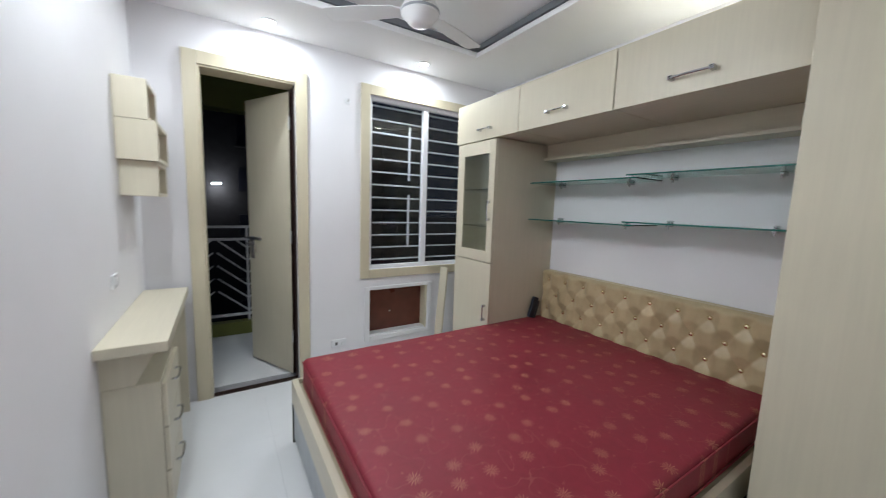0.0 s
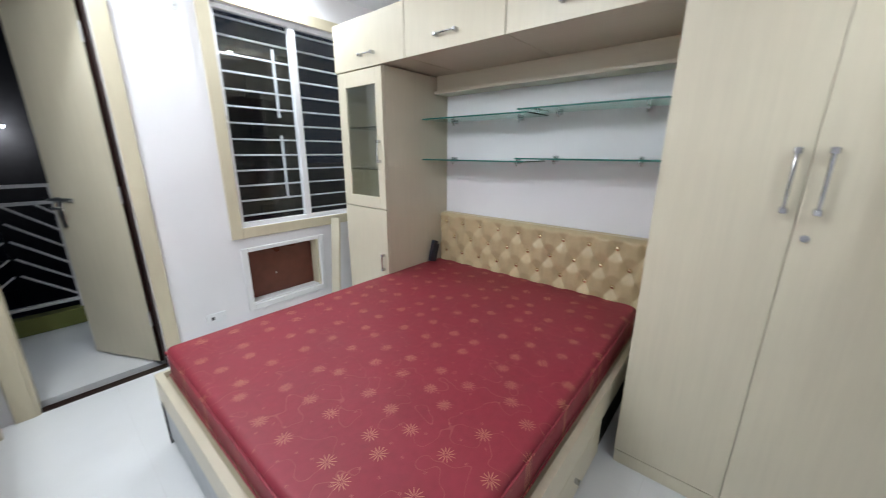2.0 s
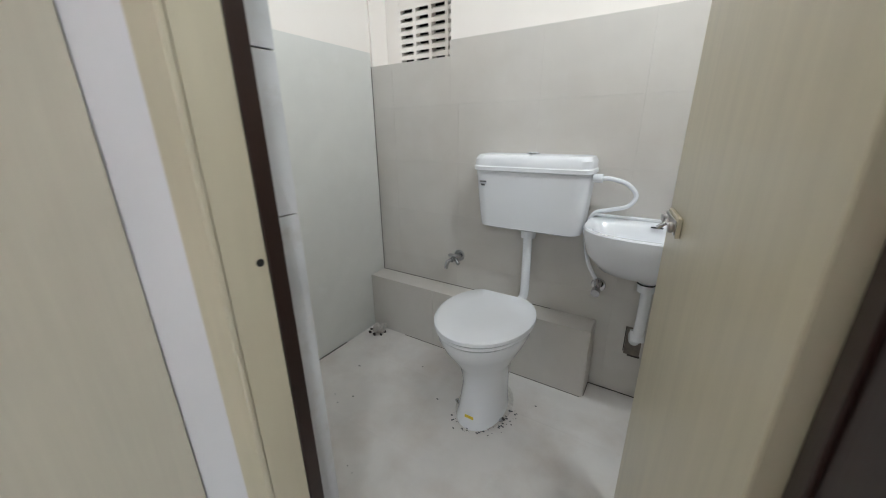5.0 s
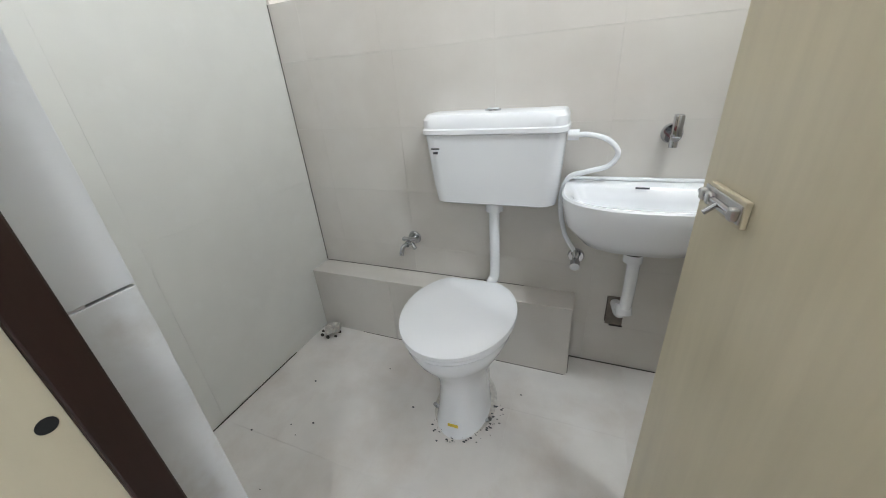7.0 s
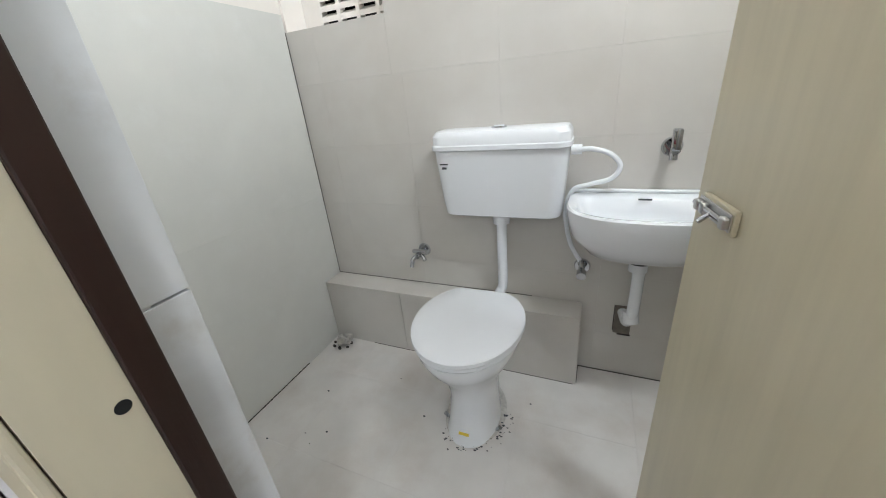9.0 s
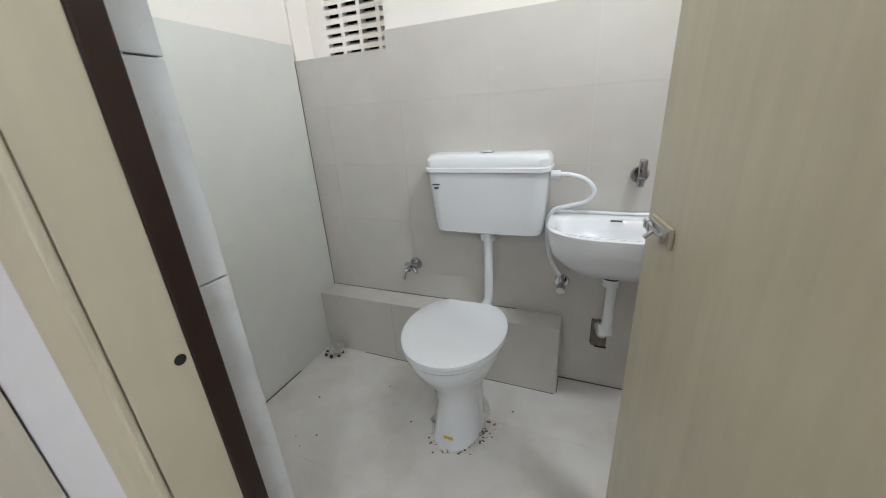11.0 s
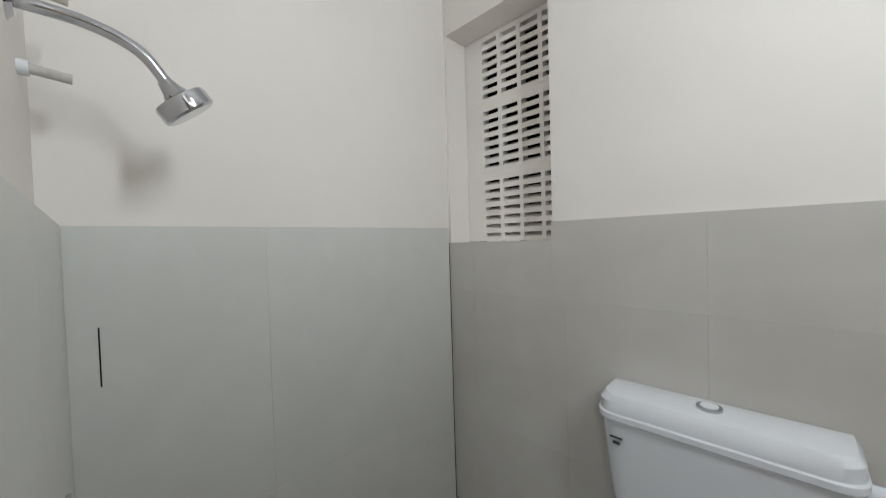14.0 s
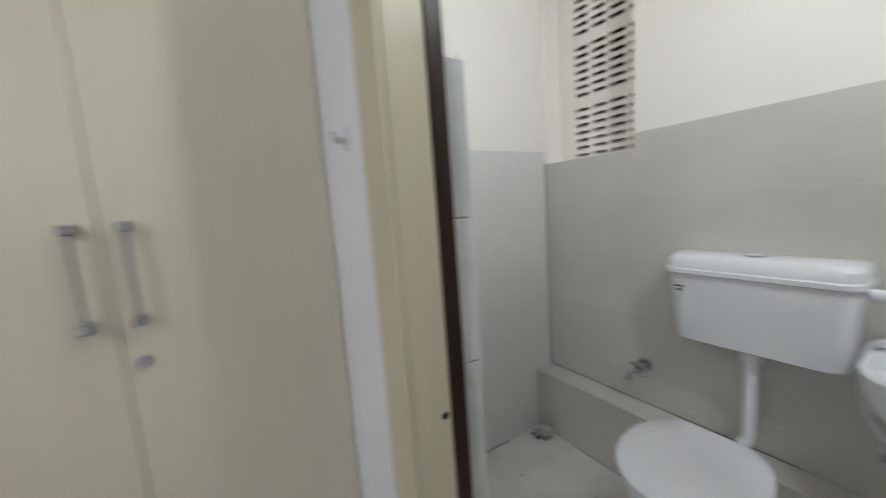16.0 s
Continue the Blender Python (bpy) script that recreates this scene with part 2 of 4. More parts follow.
def tube(points, r, n=10, bm=None):
    """A bent round bar through points, smoothed."""
    bm = bm or bmesh.new()
    pts = [Vector(p) for p in points]
    fine = []
    for i in range(len(pts) - 1):
        p0, p1, p2, p3 = pts[max(i - 1, 0)], pts[i], pts[i + 1], pts[min(i + 2, len(pts) - 1)]
        for k in range(6):
            u = k / 6
            fine.append(0.5 * (2 * p1 + (p2 - p0) * u + (2 * p0 - 5 * p1 + 4 * p2 - p3) * u * u + (3 * p1 - p0 - 3 * p2 + p3) * u ** 3))
    fine.append(pts[-1])
    rings, side = [], None
    for i, p in enumerate(fine):
        d = (fine[min(i + 1, len(fine) - 1)] - fine[max(i - 1, 0)]).normalized()
        side = (d.orthogonal() if side is None else side - d * side.dot(d)).normalized()
        up = d.cross(side)
        rings.append([bm.verts.new(p + r * (math.cos(6.2832 * k / n) * side + math.sin(6.2832 * k / n) * up)) for k in range(n)])
    for a, b in zip(rings, rings[1:]):
        for k in range(n):
            bm.faces.new((a[k], a[(k + 1) % n], b[(k + 1) % n], b[k]))
    bm.faces.new(rings[0][::-1]), bm.faces.new(rings[-1])
    return bm


def loft(sections, bm=None, cap=True):
    """Skin over closed loops of equal length."""
    bm = bm or bmesh.new()
    rings = [[bm.verts.new(p) for p in s] for s in sections]
    n = len(rings[0])
    for a, b in zip(rings, rings[1:]):
        for k in range(n):
            bm.faces.new((a[k], a[(k + 1) % n], b[(k + 1) % n], b[k]))
    if cap:
        bm.faces.new(rings[0][::-1]), bm.faces.new(rings[-1])
    bmesh.ops.recalc_face_normals(bm, faces=bm.faces)
    return bm


def structure(name, bm, material, label, category):
    return tagged(mesh_object(name, bm, material), label, category, "", "structure")


# ---- bedroom shell -----------------------------------------------------
XW, XE, YS, YN = -0.30, 2.30, -0.045, 3.0      # inner faces of the bedroom
TH = 0.15
WX0, WX1, WZ0, WZ1 = 1.075, 2.10, 0.79, 2.13  # window opening
DX0, DX1, DZ = 0.0, 0.548, 2.10               # balcony door opening
AX0, AX1, AZ0, AZ1 = 1.085, 1.62, 0.235, 0.62 # air-conditioner opening
TOP = 2.80
bm = bmesh.new()
y0, y1 = YN, YN + TH
for x0, x1, z0, z1 in [(XW - TH, DX0, 0, TOP), (DX0, DX1, DZ, TOP), (DX1, AX0, 0, TOP), (AX0, AX1, 0, AZ0), (AX0, AX1, AZ1, WZ0),
                       (AX1, XE + TH, 0, WZ0), (AX0, XE + TH, WZ1, TOP), (WX1, XE + TH, WZ0, WZ1)]:
    add_box(bm, (x0, y0, z0), (x1, y1, z1))
structure("wall_north", bm, WALL, "white painted wall with a door, window and air-conditioner opening", "wall")
structure("wall_west", bx((XW - TH, -0.7, 0), (XW, YN, TOP)), WALL, "white painted bedroom wall beside the desk", "wall")
structure("wall_east", bx((XE, YS, 0), (XE + TH, YN, TOP)), WALL, "white painted wall behind the bed", "wall")
JX0, JX1, BDZ = 0.60, 1.245, 2.02            # bathroom door opening
bm = bmesh.new()
for x0, x1, z0, z1 in [(XW, JX0 - 0.03, 0, TOP), (JX0 - 0.03, JX1 + 0.03, BDZ + 0.03, TOP), (JX1 + 0.03, XE + TH, 0, TOP)]:
    add_box(bm, (x0, -0.16, z0), (x1, YS, z1))
structure("wall_south", bm, WALL, "white painted wall with the bathroom doorway", "wall")
structure("floor", bx((XW - TH, -0.19, -0.12), (XE + TH, YN + 0.0, -0.004)), GROUT, "screed under the white floor tiles", "floor")

# ceiling with a raised tray, a lip and a dark groove
TX0, TX1, TY0, TY1 = 0.05, 1.70, 0.45, 2.50
bm = bmesh.new()
for x0, x1, ya, yb in [(XW, TX0, YS, YN), (TX1, XE, YS, YN), (TX0, TX1, YS, TY0), (TX0, TX1, TY1, YN)]:
    add_box(bm, (x0, ya, CEIL), (x1, yb, TOP))
add_box(bm, (TX0, TY0, TRAY), (TX1, TY1, TOP))
structure("ceiling", bm, CEILP, "white plaster ceiling with a raised tray", "ceiling")
bm = bmesh.new()
w = 0.035
for lo, hi in [((TX0 - 0.0, TY0, CEIL - 0.018), (TX0 + w, TY1, CEIL + 0.012)), ((TX1 - w, TY0, CEIL - 0.018), (TX1, TY1, CEIL + 0.012)),
               ((TX0 + w, TY0, CEIL - 0.018), (TX1 - w, TY0 + w, CEIL + 0.012)), ((TX0 + w, TY1 - w, CEIL - 0.018), (TX1 - w, TY1, CEIL + 0.012))]:
    add_box(bm, lo, hi, 0.004)
structure("trim_1", bm, CEILP, "white plaster lip round the ceiling tray", "trim")
bm = bmesh.new()
g = w + 0.002
for lo, hi in [((TX0 + 0.002, TY0 + 0.002, CEIL + 0.035), (TX0 + 0.02, TY1 - 0.002, TRAY - 0.012)), ((TX1 - 0.02, TY0 + 0.002, CEIL + 0.035), (TX1 - 0.002, TY1 - 0.002, TRAY - 0.012)),
               ((TX0 + 0.022, TY0 + 0.002, CEIL + 0.035), (TX1 - 0.022, TY0 + 0.02, TRAY - 0.012)), ((TX0 + 0.022, TY1 - 0.02, CEIL + 0.035), (TX1 - 0.022, TY1 - 0.002, TRAY - 0.012))]:
    add_box(bm, lo, hi)
structure("trim_2", bm, GROOVE, "dark grey groove inside the ceiling tray", "trim")


def downlight(x, y):
    o = empty("downlight", "small round recessed white ceiling downlight, switched on; two real, three added as fill", "downlight", "bedroom downlights", (x, y, CEIL))
    bm = bmesh.new()
    n = 24
    loft([[(r * math.cos(6.2832 * k / n), r * math.sin(6.2832 * k / n), z) for k in range(n)] for r, z in ((0.046, 0), (0.046, -0.005), (0.034, -0.008), (0.034, -0.001))], bm)
    part("ring", bm, PLASTIC, o, "", True)
    part("lens", cyl((0, 0, -0.0085), (0, 0, -0.006), 0.032, 24), GLOW, o, "glowing white lens")
    return o


# the three added fill lamps get a fitting too
for lx, ly in DOWNLIGHTS:
    downlight(lx, ly)

# tube light high on the desk wall
tl = empty("tube_light", "white batten tube light, switched on, high on the wall", "tube light", "", (XW, 1.9, 2.2))
part("batten", bx((0, -0.6, -0.025), (0.03, 0.6, 0.025), 0.006), PLASTIC, tl)
part("tube", cyl((0.042, -0.56, 0), (0.042, 0.56, 0), 0.011), GLOW, tl, "glowing tube", True)
for s in (-1, 1):
    part("cap", bx((0.024, s * 0.575 - 0.015, -0.02), (0.058, s * 0.575 + 0.015, 0.02), 0.004), PLASTIC, tl)


def casing(name, x0, x1, z0, z1, y, wide, proud, sill, label, wide_left=None):
    """Flat laminate boards round an opening on a wall that faces -y."""
    wl = wide if wide_left is None else wide_left
    o = new(name)
    tagged(o, label, "casing", "", "structure")
    part("left_board", bx((x0 - wl, y - proud, z0 - (wide if sill else 0)), (x0, y - 0.001, z1 + wide), 0.003), CASE, o)
    part("right_board", bx((x1, y - proud, z0 - (wide if sill else 0)), (x1 + wide, y - 0.001, z1 + wide), 0.003), CASE, o)
    part("top_board", bx((x0 + 0.001, y - proud, z1), (x1 - 0.001, y - 0.001, z1 + wide), 0.003), CASE, o)
    if sill:
        part("bottom_board", bx((x0 + 0.001, y - proud, z0 - wide), (x1 - 0.001, y - 0.001, z0), 0.003), CASE, o)
    return o


casing("trim_3", DX0, DX1, 0, DZ, YN, 0.075, 0.018, False, "cream laminate casing round the balcony doorway")
casing("trim_4", WX0, WX1, WZ0, WZ1, YN, 0.07, 0.018, True, "cream laminate casing round the window")
# door lining and threshold
ln = tagged(new("trim_5"), "dark and cream lining of the balcony doorway", "door lining", "", "structure")
part("left_jamb", bx((DX0 + 0.001, YN - 0.012, 0.0), (DX0 + 0.012, YN + TH, DZ - 0.002), 0.002), CASE, ln)
part("right_jamb", bx((DX1 - 0.010, YN + 0.03, 0.0), (DX1 - 0.001, YN + TH, DZ - 0.002), 0.002), BROWN, ln, "dark brown hinge side")
part("head_jamb", bx((DX0 + 0.013, YN - 0.012, DZ - 0.012), (DX1 - 0.011, YN + TH, DZ - 0.001), 0.002), CASE, ln)
part("threshold", bx((DX0 + 0.013, YN + 0.0, -0.003), (DX1 - 0.011, YN + 0.05, 0.006), 0.002), BROWN, ln, "dark stone threshold strip")

# ---- balcony and night outside ------------------------------------------
structure("floor_2", bx((-0.9, YN + TH, -0.12), (0.98, 4.32, -0.006), 0), FLOOR, "white tiled balcony floor", "floor")
structure("wall_balcony", bx((-0.9, 4.22, -0.004), (0.98, 4.32, 0.12), 0.004), OLIVE, "low olive painted balcony kerb under the railing", "kerb")
structure("ceiling_2", bx((-0.9, YN + TH, 2.42), (0.98, 4.4, 2.52)), OLIVE, "dark olive balcony ceiling", "ceiling")
structure("beam", bx((-0.9, 4.16, 2.12), (0.98, 4.36, 2.42)), OLIVE, "olive painted beam along the balcony edge", "beam")
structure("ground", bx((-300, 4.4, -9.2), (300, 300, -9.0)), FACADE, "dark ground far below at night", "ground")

rail = empty("balcony_railing", "white painted steel railing with chevron bars on the balcony kerb", "railing", "", (0, 4.27, 0.12))
for z in (0.055, 0.80, 0.92):
    part("rail", bx((-0.88, -0.015, z), (0.95, 0.015, z + 0.024), 0.003), GRILLE, rail)
for i in range(4):
    x = -0.78 + 0.54 * i
    part("post", bx((x - 0.01, -0.01, 0.0), (x + 0.01, 0.01, 0.92), 0.002), GRILLE, rail)
    for k in range(6):
        for s in (-1, 1):
            z = 0.10 + 0.125 * k
            x1, z1 = x + s * 0.255, z + 0.21
            if z1 > 0.80:
                f = (0.80 - z) / 0.21
                x1, z1 = x + s * 0.255 * f, 0.80
            part("chevron_bar", cyl((x, 0, z), (x1, 0, z1), 0.007, 8), GRILLE, rail)


def far_house():
    h = empty("apartment_building", "dim apartment building across the street at night", "building", "", (0.4, 30, -9))
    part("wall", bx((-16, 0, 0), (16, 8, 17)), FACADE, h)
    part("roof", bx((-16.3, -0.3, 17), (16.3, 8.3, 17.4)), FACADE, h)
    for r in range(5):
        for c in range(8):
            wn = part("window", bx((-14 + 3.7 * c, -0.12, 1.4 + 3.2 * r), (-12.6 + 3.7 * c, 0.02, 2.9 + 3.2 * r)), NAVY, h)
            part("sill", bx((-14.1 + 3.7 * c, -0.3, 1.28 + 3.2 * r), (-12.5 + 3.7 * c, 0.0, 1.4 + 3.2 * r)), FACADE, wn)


far_house()
sl = empty("wall_lamp", "bright white lamp on a far dark building wall", "lamp", "", (-0.1, 29.85, 2.35))
part("bracket", bx((-0.06, -0.25, 0.1), (0.06, 0.12, 0.18), 0.02), FACADE, sl)
part("head", bx((-0.26, -0.5, 0.02), (0.26, -0.24, 0.14), 0.05), FARGLOW, sl, "glowing lamp head")
d = bpy.data.lights.new("wall_lamp_light", "POINT")
d.energy, d.shadow_soft_size = 40, 0.2
new("wall_lamp_light", d).location = (-0.1, 29.0, 2.0)


def lever_handle(parent, m):
    h = part("handle", bx((-0.02, -0.008, -0.09), (0.02, 0.0, 0.09), 0.004), STEEL, parent, "steel lever handle with back plate", True)
    h.matrix_local = m
    part("lever", tube([(0, -0.008, 0.03), (0, -0.045, 0.03), (0.03, -0.052, 0.03), (0.10, -0.05, 0.028)], 0.007), STEEL, h, "", True)
    return h


# balcony door leaf, standing open outwards
bd = empty("door_1", "cream laminate balcony door standing half open", "door", "", (DX1 - 0.012, YN + 0.10, 0.008))
bd["kind"] = "structure"
bd.rotation_euler[2] = radians(117)
part("leaf", bx((0, -0.018, 0), (0.53, 0.018, 2.06), 0.003), LAM, bd)
part("edge_strip", bx((-0.004, -0.0185, 0), (0.0, 0.0185, 2.06)), BROWN, bd, "dark hinge edge")
lever_handle(bd, pose(0.475, 0.018, 0.93, 0, 0, 180))
for z in (0.25, 1.0, 1.8):
    part("hinge", cyl((-0.006, 0.022, z), (-0.006, 0.022, z + 0.09), 0.007), STEEL, bd)
bolt_b = part("bolt", bx((0.36, 0.018, 0.99), (0.52, 0.026, 1.015), 0.002), STEEL, bd, "steel tower bolt")
part("bolt_rod", cyl((0.37, 0.032, 1.003), (0.55, 0.032, 1.003), 0.006), STEEL, bolt_b)

# ---- window -------------------------------------------------------------
wd = tagged(new("window_1"), "white aluminium sliding window with night behind", "window", "", "structure")
fy0, fy1 = YN + 0.02, YN + 0.06
for nm, lo, hi in [("frame_left", (WX0 + 0.001, fy0, WZ0), (WX0 + 0.03, fy1, WZ1 - 0.001)), ("frame_right", (WX1 - 0.03, fy0, WZ0), (WX1 - 0.001, fy1, WZ1 - 0.001)),
                   ("frame_top", (WX0 + 0.03, fy0, WZ1 - 0.03), (WX1 - 0.03, fy1, WZ1 - 0.001)), ("frame_bottom", (WX0 + 0.03, fy0, WZ0 + 0.001), (WX1 - 0.03, fy1, WZ0 + 0.03)),
                   ("meeting_stile", (1.555, fy0 - 0.006, WZ0 + 0.03), (1.600, fy1, WZ1 - 0.03))]:
    part(nm, bx(lo, hi, 0.003), ALU, wd)
for x0, x1, yy in ((WX0 + 0.03, 1.556, YN + 0.036), (1.60, WX1 - 0.03, YN + 0.046)):
    p = part("pane", bx((x0, yy, WZ0 + 0.03), (x1, yy + 0.004, WZ1 - 0.03)), WINGLASS, wd)
    p.visible_shadow = False
part("latch", bx((WX0 + 0.008, fy0 - 0.010, 1.42), (WX0 + 0.022, fy0, 1.50), 0.003), STEEL, wd)
gr = empty("window_grille", "white painted steel burglar bars outside the window", "grille", "", (0, YN + 0.115, 0))
nb = 13
for i in range(nb):
    z = WZ0 + 0.06 + i * (WZ1 - WZ0 - 0.10) / (nb - 1)
    part("bar", bx((WX0 + 0.002, -0.005, z - 0.006), (WX1 - 0.002, 0.005, z + 0.006), 0.002), GRILLE, gr)
for za, zb in ((0.95, 1.40), (1.52, 1.96)):
    part("upright", bx((1.462, -0.008, za), (1.482, -0.0055, zb)), GRILLE, gr)

# air-conditioner opening with a board
ac = empty("ac_opening_frame", "white moulded frame with a brown hardboard closing an air-conditioner opening", "frame", "", (0, YN, 0))
b_ = 0.042
for nm, lo, hi in [("left_moulding", (AX0 - b_, -0.016, AZ0 - b_), (AX0, -0.001, AZ1 + b_ * 0.7)), ("right_moulding", (AX1, -0.016, AZ0 - b_), (AX1 + b_, -0.001, AZ1 + b_ * 0.7)),
                   ("top_moulding", (AX0, -0.016, AZ1), (AX1, -0.001, AZ1 + b_ * 0.7)), ("bottom_moulding", (AX0, -0.016, AZ0 - b_), (AX1, -0.001, AZ0))]:
    part(nm, bx(lo, hi, 0.005), ALU, ac)
part("inner_side", bx((AX1 - 0.02, 0.0, AZ0), (AX1 - 0.001, 0.085, AZ1)), CASE, ac, "bare wood reveal")
part("inner_sill", bx((AX0, 0.0, AZ0 + 0.001), (AX1 - 0.021, 0.085, AZ0 + 0.012)), ALU, ac)
part("board", bx((AX0, 0.086, AZ0), (AX1, 0.098, AZ1)), ACBOARD, ac, "glossy brown hardboard")
part("knob", cyl((1.30, 0.086, 0.40), (1.30, 0.078, 0.40), 0.006), STEEL, ac)

so = empty("wall_socket", "white wall socket with a switch", "socket", "", (0.838, YN, 0.225))
part("plate", bx((-0.058, -0.011, -0.032), (0.058, -0.001, 0.032), 0.004), PLASTIC, so)
part("switch", bx((0.018, -0.016, -0.016), (0.040, -0.011, 0.016), 0.003), PLASTIC, so)
part("holes", bx((-0.03, -0.0125, -0.012), (-0.012, -0.011, 0.010), 0.0), INK, so)


def wall_hook(x, y, z, face):
    h = empty("wall_hook", "small round clear plastic wall hook", "hook", "wall hooks", (x, y, z))
    part("disc", cyl((0, 0, 0), (0, face * 0.006, 0), 0.022, 20), PLASTIC, h, "", True)
    part("peg", tube([(0, face * 0.006, 0), (0, face * 0.022, -0.004), (0, face * 0.026, 0.012)], 0.005), STEEL, h, "", True)


wall_hook(0.905, YN, 2.05, -1)
wall_hook(1.425, YS, 1.425, 1)

# ---- wardrobe, cabinets -------------------------------------------------
FX = 1.681          # front of the cabinets over the bed
WFX, WY0, WY1 = 1.60, -0.042, 0.705
UZ0, UZ1 = 1.79, 2.065
TY = 2.225          # bed side of the tall cabinet


def bow_handle(parent, at, length, axis, out):
    """Chrome bar handle with square ends, on a front that faces -x."""
    a = Vector(at)
    d = Vector((0, 0, 1)) if axis == "z" else Vector((0, 1, 0))
    h = part("handle", bmesh.new(), CHROME, parent, "chrome bow handle")
    me = h.data
    bm = tube([a - d * length / 2 + Vector((-out, 0, 0)), a + Vector((-out - 0.003, 0, 0)), a + d * length / 2 + Vector((-out, 0, 0))], 0.005, 10)
    for s in (-1, 1):
        e = a + d * s * length / 2
        add_box(bm, e - Vector((out + 0.008, 0.009, 0.009)), e + Vector((0, 0.009, 0.009)), 0.003)
    bm.to_mesh(me)
    bm.free()
    return h


wr = empty("wardrobe", "tall cream laminate wardrobe with two hinged doors", "wardrobe", "", (0, 0, 0))
part("body", bx((WFX + 0.02, WY0, 0.0), (XE - 0.003, WY1, UZ1), 0.002), LAM, wr)
part("plinth", bx((WFX + 0.004, WY0 + 0.002, 0.0), (WFX + 0.0195, WY1 - 0.002, 0.06), 0.002), LAM, wr)
MIDY = 0.345
d1 = part("door", bx((WFX, MIDY + 0.0008, 0.065), (WFX + 0.0185, WY1, UZ1), 0.002), LAM, wr)
d2 = part("door", bx((WFX, WY0, 0.065), (WFX + 0.0185, MIDY - 0.0008, UZ1), 0.002), LAM, wr)
bow_handle(d1, (WFX, 0.378, 1.215), 0.165, "z", 0.026)
bow_handle(d2, (WFX, 0.308, 1.215), 0.165, "z", 0.026)
lk = part("lock", cyl((WFX, 0.317, 1.055), (WFX - 0.012, 0.317, 1.055), 0.010), CHROME, d2, "chrome cam lock", True)

for i, (a, b) in enumerate(((WY1 + 0.002, 1.388), (1.391, 2.022), (2.025, 2.69))):
    u = empty("overhead_cabinet", "cream laminate overhead cabinet above the bed with a chrome handle", "cabinet", "overhead cabinets")
    part("body", bx((FX + 0.02, a, UZ0), (XE - 0.003, b, UZ1), 0.002), LAMH, u)
    dr = part("door", bx((FX, a + 0.001, UZ0 - 0.004), (FX + 0.0185, b - 0.001, UZ1), 0.002), LAM, u)
    bow_handle(dr, (FX, (1.06, 1.72, 2.34)[i], UZ0 + 0.065), (0.145, 0.125, 0.115)[i], "y", 0.024)
pl = empty("pelmet", "cream laminate light pelmet under the overhead cabinets", "pelmet")
part("face", bx((2.18, WY1 + 0.002, 1.69), (2.198, TY - 0.002, UZ0 - 0.001), 0.002), LAMH, pl)
part("bottom", bx((2.150, WY1 + 0.002, 1.672), (XE - 0.003, TY - 0.002, 1.6895), 0.002), LAMH, pl)

tc = empty("display_cabinet", "tall cream laminate cabinet with a glazed upper door", "cabinet")
part("side_panel", bx((FX + 0.02, TY, 0), (XE - 0.003, TY + 0.018, UZ0 - 0.006), 0.001), LAM, tc)
part("side_panel", bx((FX + 0.02, 2.672, 0), (XE - 0.003, 2.69, UZ0 - 0.006), 0.001), LAM, tc)
part("back", bx((XE - 0.015, TY + 0.018, 0), (XE - 0.003, 2.672, UZ0 - 0.006)), CABIN, tc)
part("top", bx((FX + 0.02, TY + 0.018, UZ0 - 0.024), (XE - 0.016, 2.672, UZ0 - 0.006)), LAM, tc)
part("divider", bx((FX + 0.02, TY + 0.018, 0.905), (XE - 0.016, 2.672, 0.925)), CABIN, tc)
for z in (1.17, 1.44):
    part("shelf", bx((FX + 0.05, TY + 0.018, z), (XE - 0.016, 2.672, z + 0.008)), GLASS, tc, "clear glass shelf")
gd = part("glazed_door", bmesh.new(), LAM, tc)
bm = bmesh.new()
ga, gb, gz0, gz1 = TY, 2.665, 0.925, UZ0 - 0.012
for lo, hi in [((FX, ga, gz0), (FX + 0.018, ga + 0.062, gz1)), ((FX, gb - 0.08, gz0), (FX + 0.018, gb, gz1)),
               ((FX, ga + 0.062, gz1 - 0.09), (FX + 0.018, gb - 0.08, gz1)), ((FX, ga + 0.062, gz0), (FX + 0.018, gb - 0.08, gz0 + 0.075))]:
    add_box(bm, lo, hi, 0.002)
bm.to_mesh(gd.data), bm.free()
pg = part("pane", bx((FX + 0.006, ga + 0.06, gz0 + 0.07), (FX + 0.010, gb - 0.078, gz1 - 0.085)), GLASS, gd)
pg.visible_shadow = False
bow_handle(gd, (FX, 2.262, 1.29), 0.12, "z", 0.022)
ld = part("lower_door", bx((FX, TY, 0.06), (FX + 0.018, gb, 0.918), 0.002), LAM, tc)
bow_handle(ld, (FX, 2.262, 0.56), 0.10, "z", 0.022)
part("plinth", bx((FX + 0.006, TY + 0.002, 0), (FX + 0.019, gb, 0.058)), LAM, tc)

pk = empty("leaning_plank", "cream laminate offcut plank leaning beside the cabinet", "plank", "", (1.60, 2.80, 0.0))
pk.rotation_euler = (radians(-4), radians(7), 0)
part("board", bx((0, -0.05, 0), (0.016, 0.05, 0.80), 0.001), LAM, pk)

